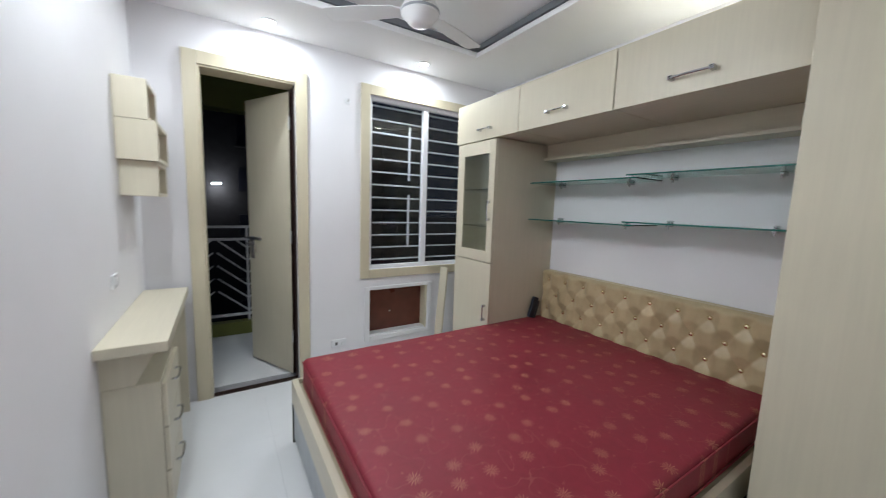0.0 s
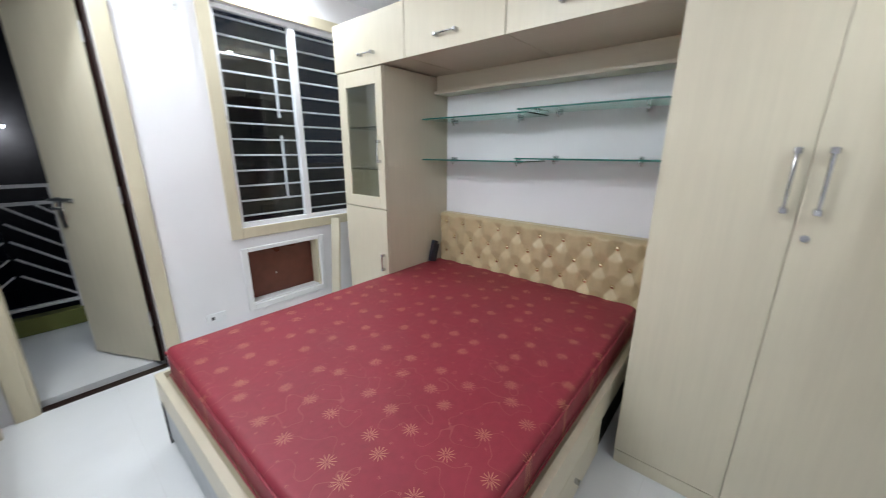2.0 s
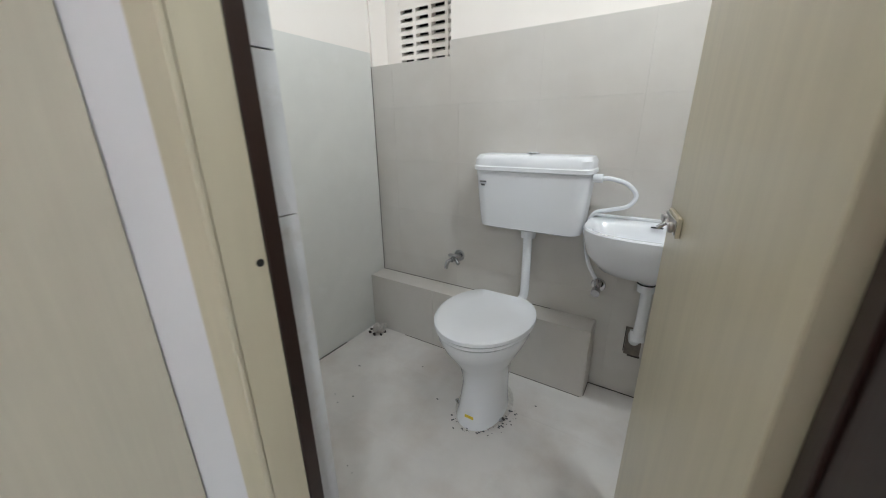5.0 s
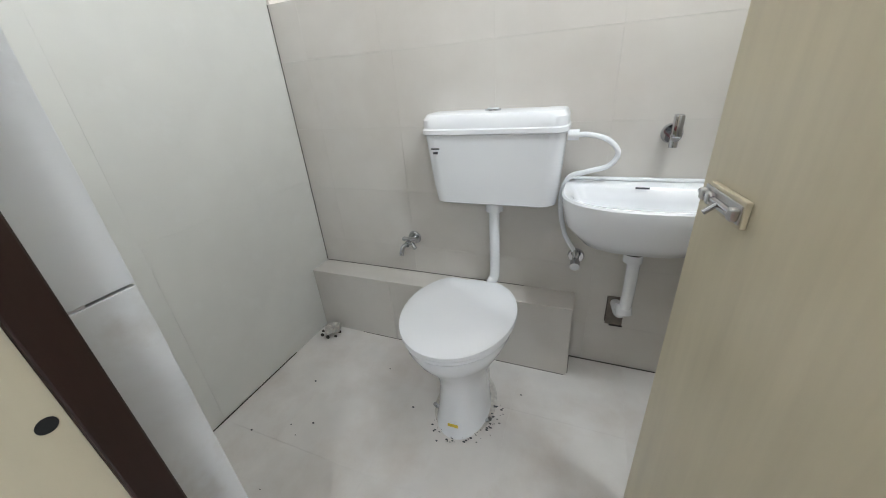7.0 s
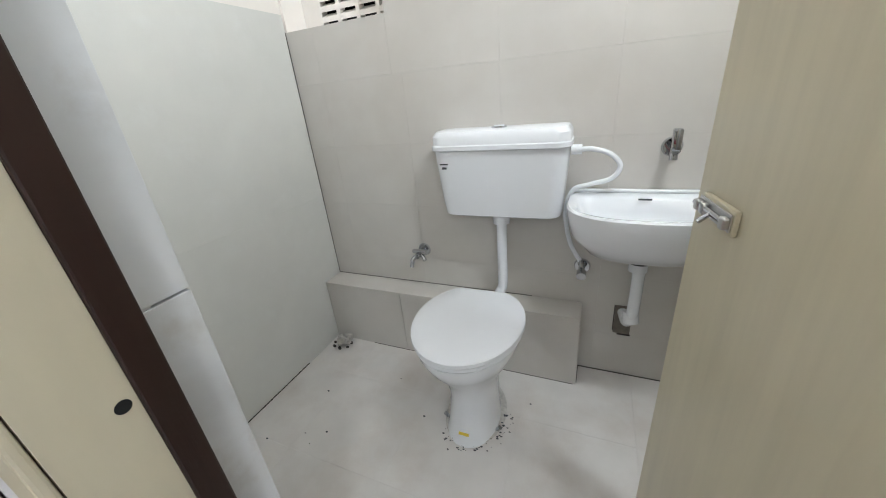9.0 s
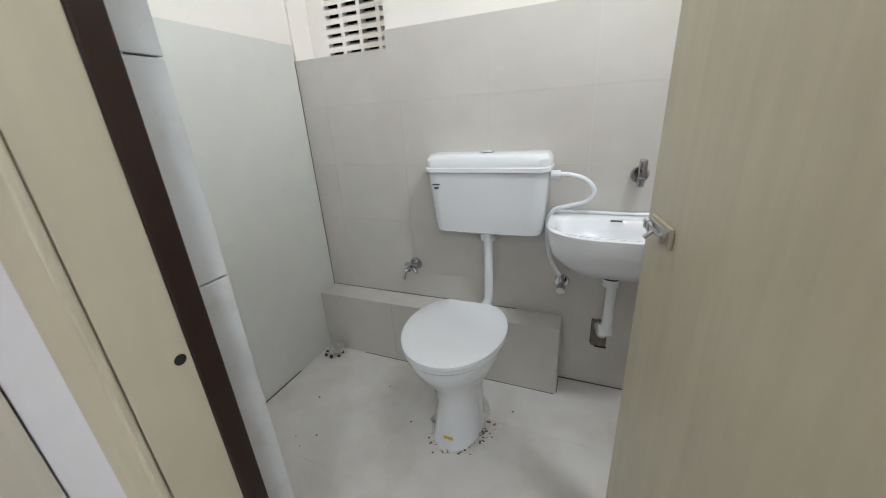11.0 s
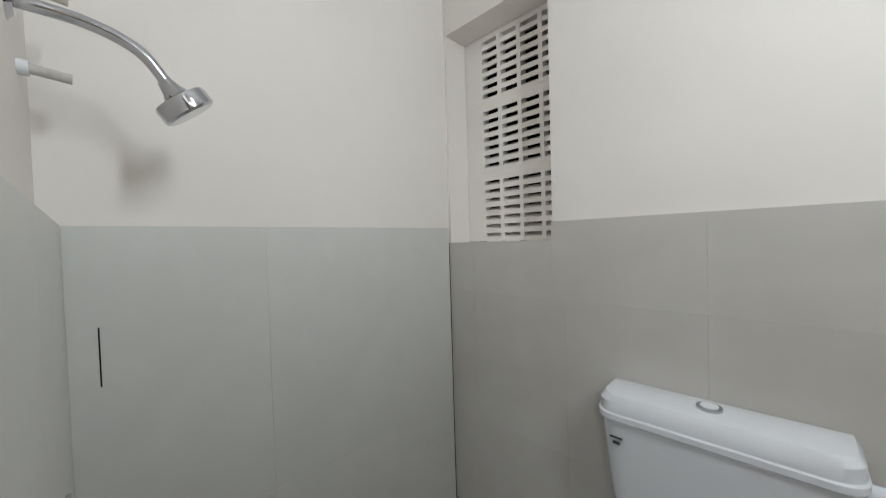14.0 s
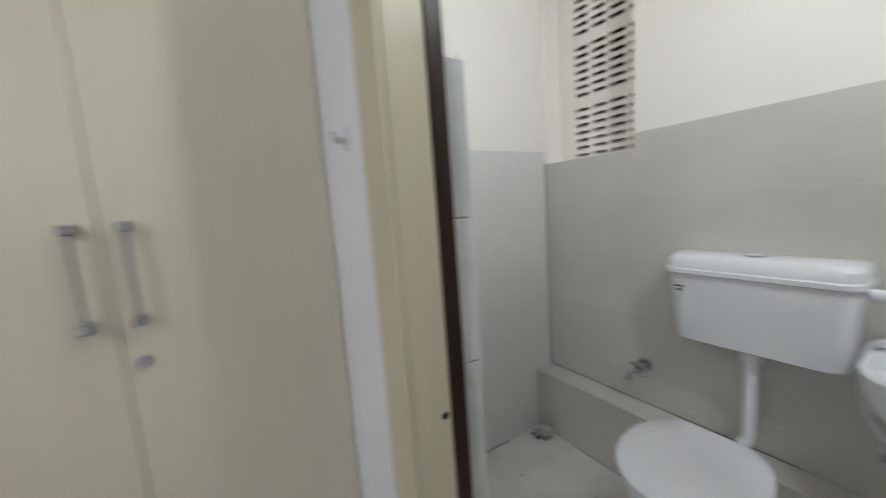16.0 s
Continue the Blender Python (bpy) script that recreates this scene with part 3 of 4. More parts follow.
# glass shelves on the bed wall
for zl, zr in ((1.496, 1.513), (1.233, 1.25)):
    for a, b, z, clamps in ((WY1 + 0.004, 1.50, zr, (0.90, 1.36)), (1.44, TY - 0.005, zl, (1.61, 2.13))):
        g_ = empty("glass_shelf", "long green-edged glass shelf on chrome clamps above the headboard", "shelf", "glass shelves", (0, 0, z))
        part("pane", bx((2.024, a, 0), (XE - 0.002, b, 0.008), 0.001), GREENGLASS, g_)
        part("front_edge", bx((2.020, a, 0.0), (2.0238, b, 0.008)), TEAL, g_, "dark green polished edge")
        for y in clamps:
            c = part("clamp", bx((2.235, y - 0.008, -0.016), (XE - 0.001, y + 0.008, -0.0005), 0.003), CHROME, g_, "chrome shelf clamp")
            part("upper_jaw", bx((2.245, y - 0.007, 0.0085), (XE - 0.001, y + 0.007, 0.020), 0.003), CHROME, c)
            part("screw", cyl((2.25, y, -0.030), (2.25, y, -0.016), 0.006), CHROME, c)

# ---- bed ----------------------------------------------------------------
MX0, MX1, MY0, MY1, MZ = 0.435, 2.235, 0.80, 2.255, 0.48
RZ = 0.335
bed = empty("bed", "cream laminate box bed with storage in its base", "bed", "", (0, 0, 0))
FX0, FY0, FY1 = 0.385, 0.755, 2.285
part("deck", bx((FX0 + 0.031, FY0 + 0.02, RZ - 0.03), (XE - 0.06, FY1 - 0.02, RZ - 0.005)), CABIN, bed)
part("foot_rail", bx((FX0, FY0, 0.225), (FX0 + 0.03, FY1, RZ + 0.02), 0.002), LAMH, bed)
part("foot_panel", bx((FX0 + 0.006, FY0 + 0.02, 0.03), (FX0 + 0.018, FY1 - 0.02, 0.224), 0.001), GREYPL, bed, "grey sheet still wrapped on the base")
for y in (FY0, FY1 - 0.02):
    part("corner_post", bx((FX0 + 0.0005, y, 0), (FX0 + 0.0195, y + 0.02, 0.2245)), BLACK, bed)
part("side_rail", bx((FX0 + 0.031, FY0, 0.225), (XE - 0.06, FY0 + 0.026, RZ + 0.02), 0.002), LAMH, bed)
part("side_rail", bx((FX0 + 0.031, FY1 - 0.018, 0.0), (XE - 0.06, FY1, RZ + 0.02), 0.002), LAMH, bed)
for a, b in ((FX0 + 0.03, 0.98), (0.99, 1.56)):
    dw = part("drawer", bx((a, FY0 + 0.004, 0.04), (b, FY0 + 0.02, 0.205), 0.002), LAMH, bed)
    part("knob", cyl(((a + b) / 2, FY0 + 0.004, 0.13), ((a + b) / 2, FY0 - 0.014, 0.13), 0.010, 14), CHROME, dw, "", True)
# dark sheet: the shade behind the drawer fronts, put into colour
part("side_shade", bx((FX0 + 0.03, FY0 + 0.021, 0.0), (2.2, FY0 + 0.03, RZ - 0.031)), SHADOW, bed)

ma = empty("mattress", "maroon damask mattress with gold starburst print on the bed", "mattress", "", (0, 0, RZ))
bm = bx((MX0, MY0, 0), (MX1, MY1, MZ - RZ), 0.028, 4)
bmesh.ops.subdivide_edges(bm, edges=[e for e in bm.edges if e.calc_length() > 0.5], cuts=14, use_grid_fill=True)
for v in bm.verts:
    if v.co.z > 0.08:
        v.co.z += 0.006 * noise.noise(v.co * 2.3) + 0.003 * noise.noise(v.co * 7)
part("cover", bm, DAMASK, ma, "", True)
for z in (0.018, MZ - RZ - 0.016):
    e = 0.003
    for p0, p1 in (((MX0 - e, MY0 + 0.02, z), (MX0 - e, MY1 - 0.02, z)), ((MX0 + 0.02, MY1 + e, z), (MX1 - 0.02, MY1 + e, z)), ((MX0 + 0.02, MY0 - e, z), (MX1 - 0.02, MY0 - e, z))):
        part("piping", cyl(p0, p1, 0.0035, 8), DAMASK, ma)

# tufted headboard
hb = empty("headboard", "beige leatherette headboard, deep buttoned in diamonds", "headboard", "", (2.222, 0, 0))
HY0, HY1, HZ0, HZ1 = WY1 + 0.004, 2.222, 0.36, 0.845
PY, PZ = 0.152, 0.112


def tuft(y, z):
    """Depth of the padding: a diamond net of folds with buttons at its knots."""
    u, w = (y - HY0 - 0.083) / PY, (HZ1 - 0.065 - z) / PZ
    a, b = u + w / 2 * 1.0, u - w / 2 * 1.0
    fa, fb = abs(a - round(a)), abs(b - round(b))
    fold = min(fa, fb)
    knot = math.hypot(fa, fb)
    depth = 0.036 * min(1, knot / 0.48) ** 0.7 * (0.74 + 0.26 * min(1, fold / 0.07) ** 0.7)
    edge = min(y - HY0, HY1 - y, HZ1 - z)
    return depth * min(1, max(0, edge) / 0.02) ** 0.5


bm = bmesh.new()
ny, nz = 200, 64
grid = [[bm.verts.new((0.012 - tuft(HY0 + (HY1 - HY0) * i / ny, HZ0 + (HZ1 - HZ0) * k / nz), HY0 + (HY1 - HY0) * i / ny, HZ0 + (HZ1 - HZ0) * k / nz)) for k in range(nz + 1)] for i in range(ny + 1)]
for i in range(ny):
    for k in range(nz):
        bm.faces.new((grid[i][k], grid[i][k + 1], grid[i + 1][k + 1], grid[i + 1][k]))
bmesh.ops.recalc_face_normals(bm, faces=bm.faces)
for f in bm.faces:
    if f.normal.x > 0:
        f.normal_flip()
pad = part("padding", bm, PAD, hb, "", False)
pad.data.polygons.foreach_set("use_smooth", [True] * len(pad.data.polygons))
part("backing", bx((0.0125, HY0, HZ0), (0.075, HY1, HZ1), 0.003), PAD, hb)
button_mesh = None
for r in range(8):
    for c in range(-2, 12):
        y, z = HY0 + 0.083 + PY * (c + 0.5 * (r % 2)), HZ1 - 0.065 - PZ * r
        if not (HY0 + 0.015 < y < HY1 - 0.015 and HZ0 + 0.03 < z):
            continue
        if button_mesh is None:
            bm = bmesh.new()
            bmesh.ops.create_uvsphere(bm, u_segments=12, v_segments=8, radius=0.0125, matrix=Matrix.Diagonal((0.6, 1, 1, 1)))
            ob = part("button", bm, BRASS, hb, "shiny button", True)
            button_mesh = ob.data
        else:
            ob = new("button", button_mesh)
            ob.parent = hb
        ob.location = (-0.002, y, z)

fb_ = empty("folded_stand", "dark blue folded metal strip leaning on the cabinet beside the headboard", "metal strip", "", (2.10, 2.195, 0.481))
fb_.rotation_euler = (radians(0), radians(18), 0)
part("strip", bx((-0.05, -0.012, 0.0), (0.0, 0.012, 0.16), 0.003), NAVY, fb_)
part("strip", bx((0.002, -0.014, 0.0), (0.02, 0.010, 0.14), 0.003), BLACK, fb_)

# ---- desk and wall boxes ------------------------------------------------
dk = empty("study_desk", "cream laminate desk with a drawer pedestal fixed to the wall", "desk", "", (XW, 0, 0))
part("top", bx((0.002, 1.95, 0.735), (0.21, 2.92, 0.775), 0.002), LAMH, dk)
part("pedestal", bx((0.002, 2.0, 0.0), (0.175, 2.42, 0.60), 0.002), LAM, dk)
part("slanted_panel", loft([[(0.002, 2.0, 0.602), (0.10, 2.0, 0.602), (0.17, 2.0, 0.734), (0.002, 2.0, 0.734)], [(0.002, 2.018, 0.602), (0.10, 2.018, 0.602), (0.17, 2.018, 0.734), (0.002, 2.018, 0.734)]]), LAM, dk)
for i in range(3):
    z = 0.04 + 0.185 * i
    f = part("drawer_front", bx((0.176, 2.005, z), (0.192, 2.415, z + 0.178), 0.002), LAM, dk)
    part("handle", tube([(0.192, 2.15, z + 0.13), (0.212, 2.16, z + 0.13), (0.212, 2.26, z + 0.13), (0.192, 2.27, z + 0.13)], 0.005), CHROME, f, "", True)
part("leg_panel", bx((0.002, 2.88, 0.0), (0.19, 2.90, 0.734), 0.001), LAM, dk)
ws = empty("wall_shelf_boxes", "staggered cream laminate box shelves on the wall above the desk", "shelf", "", (XW, 0, 0))


def open_box(d, y0, y1, z0, z1):
    for nm, lo, hi in [("side", (0.002, y0, z0), (d, y0 + 0.016, z1)), ("side", (0.002, y1 - 0.016, z0), (d, y1, z1)),
                       ("top", (0.002, y0 + 0.0165, z1 - 0.016), (d, y1 - 0.0165, z1)), ("bottom", (0.002, y0 + 0.0165, z0), (d, y1 - 0.0165, z0 + 0.016))]:
        part(nm, bx(lo, hi, 0.001), LAM, ws)


open_box(0.125, 2.50, 2.78, 1.66, 1.84)
open_box(0.155, 2.50, 2.86, 1.475, 1.658)
open_box(0.145, 2.53, 2.84, 1.31, 1.473)
sw = empty("wall_switch", "small white switch plate above the desk", "switch", "", (XW, 2.3, 0.95))
part("plate", bx((0.001, -0.04, -0.03), (0.010, 0.04, 0.03), 0.004), PLASTIC, sw)
part("rocker", bx((0.010, -0.015, -0.014), (0.014, 0.015, 0.014), 0.002), PLASTIC, sw)

# ---- ceiling fan --------------------------------------------------------
fan = empty("ceiling_fan", "white three-blade ceiling fan hanging in the ceiling tray", "fan", "", (0.99, 2.05, -0.03))
part("canopy", cyl((0, 0, TRAY - 0.02), (0, 0, TRAY + 0.029), 0.03, 24, 0.05), FANW, fan, "", True)
part("rod", cyl((0, 0, 2.36), (0, 0, TRAY - 0.05), 0.011), FANW, fan, "", True)
n = 32
mo = part("motor", loft([[(r * math.cos(6.2832 * k / n), r * math.sin(6.2832 * k / n), z) for k in range(n)] for r, z in
          ((0.03, 2.365), (0.085, 2.35), (0.098, 2.325), (0.098, 2.30), (0.08, 2.285), (0.06, 2.262), (0.045, 2.252), (0.012, 2.248))]), FANW, fan, "", True)
part("band", cyl((0, 0, 2.306), (0, 0, 2.318), 0.0995, 32), GREYPL, fan)
for k in range(3):
    bl = part("blade", loft([[(x, -w_ / 2, z), (x, w_ / 2, z + 0.012), (x, w_ / 2, z + 0.016), (x, -w_ / 2, z + 0.004)] for x, w_, z in ((0.09, 0.03, 2.318), (0.14, 0.09, 2.316), (0.3, 0.12, 2.316), (0.49, 0.11, 2.316), (0.505, 0.08, 2.316))]), FANW, fan)
    bl.rotation_euler[2] = radians(20 + 120 * k)

# ---- bathroom shell -----------------------------------------------------
TT, BC = 1.54, 2.75      # tile top, ceiling
bm = bmesh.new()
RX0, RX1, RZ0, RZ1 = 1.655, 2.137, 1.475, 2.375   # ventilator recess
yb = BY0 - 0.01
for x0, x1, z0, z1 in [(BX0 - 0.15, RX0, 0, BC), (RX1, BX1 + 0.15, 0, BC), (RX0, RX1, 0, RZ0), (RX0, RX1, RZ1, BC)]:
    add_box(bm, (x0, yb - 0.20, z0), (x1, yb, z1))
structure("wall_bath_south", bm, BATHP, "off-white painted bathroom wall with a ventilator recess", "wall")
structure("wall_bath_east", bx((BX1 + 0.01, yb, 0), (BX1 + 0.15, -0.16, BC)), BATHP, "off-white painted shower wall", "wall")
structure("wall_bath_west", bx((BX0 - 0.15, yb, 0), (BX0 - 0.01, -0.16, BC)), BATHP, "off-white painted bathroom wall behind the door", "wall")
bm = bmesh.new()
for x0, x1, z0, z1 in [(BX0 - 0.01, JX0 - 0.032, TT, BC), (JX0 - 0.032, JX1 + 0.03, BDZ + 0.03, BC), (JX1 + 0.03, BX1 + 0.01, TT, BC)]:
    add_box(bm, (x0, -0.167, z0), (x1, -0.1605, z1))
for x0, x1 in ((BX0 - 0.01, JX0 - 0.032), (JX1 + 0.041, BX1 + 0.01)):
    add_box(bm, (x0, -0.1903, 0), (x1, -0.1605, TT - 0.001))
structure("wall_bath_north", bm, BATHP, "off-white plaster above thick-bedded tiles on the shower fittings wall", "wall")
structure("ceiling_3", bx((BX0 - 0.15, yb - 0.2, BC), (BX1 + 0.15, -0.16, BC + 0.1)), CEILP, "white bathroom ceiling", "ceiling")
bf = structure("floor_3", bx((BX0 - 0.15, yb, -0.12), (BX1 + 0.15, -0.1905, -0.004)), GROUT, "bed under the bathroom floor tiles", "floor")

# ventilator blocks with slots
vt = empty("ventilator", "painted concrete ventilator blocks with rows of slots", "ventilator", "", (0, BY0 - 0.155, 0))
cols, rows_ = 4, 7
ph = (RZ1 - RZ0 - 0.06) / 3
cw = (RX1 - RX0 - 0.01) / cols
slat_mesh = None
for k in range(3):
    z0 = RZ0 + 0.002 + k * (ph + 0.025)
    rh = (ph - 0.012) / rows_
    xa, xb = RX0 + 0.002, RX1 - 0.090
    pw = (xb - xa) / cols
    for cc in range(cols + 1):
        xc = xa + cc * pw
        part("mullion", bx((max(xa, xc - 0.009), -0.02, z0), (min(xb, xc + 0.009), 0.02, z0 + ph)), BATHP, vt)
    for r in range(rows_ + 1):
        for cc in range(cols):
            if slat_mesh is None:
                w_, lo, hi = pw / 2 - 0.0092, -rh * 0.25, rh * 0.27
                bm = loft([[(-w_, 0.019, lo), (w_, 0.019, lo), (w_, 0.019, hi), (-w_, 0.019, hi)], [(-w_, -0.019, lo + 0.018), (w_, -0.019, lo + 0.018), (w_, -0.019, hi + 0.018), (-w_, -0.019, hi + 0.018)]])
                ob = part("slat", bm, BATHP, vt)
                slat_mesh = ob.data
            else:
                ob = new("slat", slat_mesh)
                ob.parent = vt
            ob.location = (xa + (cc + 0.5) * pw, 0, z0 + 0.006 + r * rh)
    if k < 2:
        part("joint", bx((xa, -0.02, z0 + ph), (xb, 0.018, z0 + ph + 0.025)), BATHP, vt)
part("side_infill", bx((RX1 - 0.0895, -0.02, RZ0 + 0.002), (RX1 - 0.002, 0.019, RZ1 - 0.021)), BATHP, vt)
part("top_joint", bx((RX0 + 0.002, -0.02, RZ1 - 0.02), (RX1 - 0.002, 0.018, RZ1 - 0.001)), BATHP, vt)
part("night_void", bx((RX0 + 0.002, -0.05, RZ0 + 0.002), (RX1 - 0.002, -0.04, RZ1 - 0.002)), SHADOW, vt, "dark night behind the slots")

# doorway: casing, lining, dark rebate, marble reveal
cs = tagged(new("trim_6"), "cream laminate casing and lining of the bathroom doorway", "casing", "", "structure")
part("left_board", bx((JX1, YS + 0.001, 0), (JX1 + 0.088, YS + 0.011, BDZ + 0.07), 0.003), CASE, cs)
part("right_board", bx((JX0 - 0.07, YS + 0.001, 0), (JX0, YS + 0.011, BDZ + 0.07), 0.003), CASE, cs)
part("top_board", bx((JX0 + 0.001, YS + 0.001, BDZ), (JX1 - 0.001, YS + 0.011, BDZ + 0.07), 0.003), CASE, cs)
HZ, HY = 0.957, -0.0985
part("left_lining", bx((JX1, -0.11, 0), (JX1 + 0.028, YS, BDZ)), CASE, cs)
# flat dark disc on a solid board, drawn as the shade inside a hole
part("bolt_hole", cyl((JX1 - 0.0006, HY, HZ), (JX1 + 0.0004, HY, HZ), 0.0065, 20), SHADOW, cs, "dark bolt hole")
part("right_lining", bx((JX0 - 0.028, -0.11, 0), (JX0, YS, BDZ)), BROWN, cs, "dark brown lining")
part("left_rebate", bx((JX1 - 0.004, -0.140, 0), (JX1 + 0.028, -0.1105, BDZ), 0.002), BROWN, cs, "dark brown rebate")
part("right_rebate", bx((JX0 - 0.028, -0.140, 0), (JX0 + 0.004, -0.1105, BDZ), 0.002), BROWN, cs, "dark brown rebate")
part("head_lining", bx((JX0 + 0.001, -0.140, BDZ + 0.001), (JX1 - 0.001, YS, BDZ + 0.028)), BROWN, cs, "dark brown head")
rv = tagged(new("trim_7"), "grey-white marble slabs lining the doorway reveal", "reveal", "", "structure")
for z0, z1 in ((0.0, 1.013), (1.0155, 1.270), (1.2725, 1.527)):
    part("marble_slab", bx((JX1 + 0.028, -0.198, z0), (JX1 + 0.040, -0.1405, z1), 0.001), MARBLE, rv)
part("upper_reveal", bx((JX1 + 0.0285, -0.165, 1.5285), (JX1 + 0.040, -0.1405, BDZ)), BATHP, rv, "painted reveal above the marble")
part("sill", bx((JX0 - 0.02, -0.1905, -0.0035), (JX1 + 0.027, YS - 0.001, 0.004), 0.001), BFLOOR, rv, "stone door sill")

# bathroom door leaf, standing open inwards
LD = empty("door_2", "cream laminate bathroom door standing open with a steel tower bolt", "door", "", (JX0 + 0.008, -0.148, 0.012))
LD["kind"] = "structure"
LD.rotation_euler[2] = radians(-82.3)
LW = 0.63
part("leaf", bx((0, -0.015, 0), (LW, 0.015, 1.98), 0.003), LAMD, LD)
for z in (0.22, 0.95, 1.7):
    part("hinge", cyl((-0.004, -0.018, z), (-0.004, -0.018, z + 0.09), 0.005), STEEL, LD)
tb = part("tower_bolt", bx(((LW - 0.045) - 0.115, 0.0155, 0.933), ((LW - 0.045) - 0.002, 0.024, 0.973), 0.002), LAMD, LD, "steel tower bolt on a wooden packer")
part("bolt_plate", bx(((LW - 0.045) - 0.112, 0.0245, 0.939), ((LW - 0.045) + 0.004, 0.027, 0.967), 0.001), STEEL, tb)
part("bolt_rod", cyl(((LW - 0.045) - 0.10, 0.031, 0.953), ((LW - 0.045) + 0.008, 0.031, 0.953), 0.0052, 14), CHROME, tb, "", True)
part("bolt_knob", cyl(((LW - 0.045) - 0.06, 0.033, 0.953), ((LW - 0.045) - 0.062, 0.050, 0.94), 0.0045, 14), CHROME, tb, "", True)
for x in ((LW - 0.045) - 0.105, (LW - 0.045) - 0.03, (LW - 0.045) - 0.008):
    part("bolt_strap", bx((x - 0.008, 0.027, 0.943), (x + 0.008, 0.038, 0.963), 0.004), STEEL, tb)

# tiled ledge behind the toilet
LX0, LY1, LZ = 0.895, -1.238, 0.338
lg = empty("tiled_ledge", "low beige tiled ledge boxing in pipes along the wall", "ledge")
part("top_tile", bx((LX0, BY0 + 0.001, LZ - 0.012), (BX1 - 0.001, LY1 + 0.002, LZ), 0.002), BTILE, lg)
for a, b in ((LX0 + 0.001, 1.30), (1.302, 1.70), (1.702, BX1 - 0.001)):
    part("front_tile", bx((a, LY1 - 0.012, 0.0), (b, LY1, LZ - 0.0125), 0.001), BTILE, lg)
part("end_tile", bx((LX0 - 0.002, BY0 + 0.001, 0.0), (LX0 + 0.010, LY1 - 0.0125, LZ - 0.0125), 0.001), BTILE, lg)
part("core", bx((LX0 + 0.011, BY0 + 0.001, 0.0), (BX1 - 0.001, LY1 - 0.013, LZ - 0.013)), GROUT, lg)

# ---- sanitary ware ------------------------------------------------------
def oval(cx, cy, rx, ry_front, ry_back, z, n=40, power=2.0, cut=9.0):
    out = []
    for k in range(n):
        a = 6.28318 * k / n
        c, s = math.cos(a), math.sin(a)
        x = abs(c) ** (2 / power) * (1 if c >= 0 else -1)
        y = abs(s) ** (2 / power) * (1 if s >= 0 else -1)
        out.append((cx + rx * x, cy + max((ry_front if s >= 0 else ry_back) * y, -cut), z))
    return out


WX, WY = 1.252, -0.972
wc = empty("toilet", "white ceramic toilet pan with a closed plastic lid", "toilet", "", (WX, WY, 0))
part("pan", loft([oval(0, 0.02, 0.095, 0.135, 0.17, 0.0000), oval(0, 0.015, 0.088, 0.125, 0.17, 0.0339), oval(0, 0.0, 0.082, 0.11, 0.17, 0.1582), oval(0, 0.0, 0.098, 0.13, 0.17, 0.2486),
                  oval(0, 0.01, 0.148, 0.195, 0.18, 0.3503), oval(0, 0.01, 0.168, 0.22, 0.19, 0.4011), oval(0, 0.01, 0.170, 0.222, 0.19, 0.4237)]), CERAMIC, wc, "", True)
part("seat", loft([oval(0, 0.008, 0.172, 0.225, 0.215, 0.4271), oval(0, 0.008, 0.178, 0.231, 0.215, 0.4339), oval(0, 0.008, 0.176, 0.229, 0.215, 0.4430)]), PLASTIC, wc, "", True)
part("lid", loft([oval(0, 0.008, 0.176, 0.229, 0.215, 0.4458, 40, 2.0, 0.165), oval(0, 0.008, 0.183, 0.236, 0.215, 0.4520, 40, 2.0, 0.165), oval(0, 0.008, 0.182, 0.235, 0.215, 0.4633, 40, 2.0, 0.165), oval(0, 0.008, 0.168, 0.22, 0.20, 0.4723, 40, 2.0, 0.165), oval(0, 0.008, 0.10, 0.14, 0.10, 0.4769, 40, 2.0, 0.12)]), PLASTIC, wc, "", True)
for s in (-1, 1):
    part("hinge", cyl((s * 0.07 - 0.015, -0.165, 0.455), (s * 0.07 + 0.015, -0.165, 0.455), 0.012, 14), PLASTIC, wc, "", True)
    part("fixing_cap", cyl((s * 0.092, 0.05, 0.0), (s * 0.106, 0.05, 0.018), 0.008, 10), CHROME, wc)
part("sticker", bx((-0.018, 0.1355, 0.042), (0.018, 0.140, 0.052)), YELLOW, wc, "yellow sticker")
part("outlet", cyl((0, -0.15, 0.30), (0, -0.275, 0.30), 0.052, 20), CERAMIC, wc, "", True)

wc.scale = (1.05, 1.04, 1.0)

CX, CT = 1.213, 1.055
cis = empty("cistern", "white plastic flush cistern on the tiled wall", "cistern", "", (CX, BY0, 0))


def slab(hw, y0, y1, z, r=0.05, n=6):
    """Outline with rounded front corners; y0 wall, y1 front."""
    pts = [(-hw, y0, z)]
    pts.append((hw, y0, z))
    for k in range(n + 1):
        a = math.pi / 2 * k / n
        pts.append((hw - r + r * math.cos(a), y1 - r + r * math.sin(a), z))
    for k in range(n + 1):
        a = math.pi / 2 * k / n
        pts.append((-hw + r - r * math.sin(a), y1 - r + r * math.cos(a), z))
    return pts


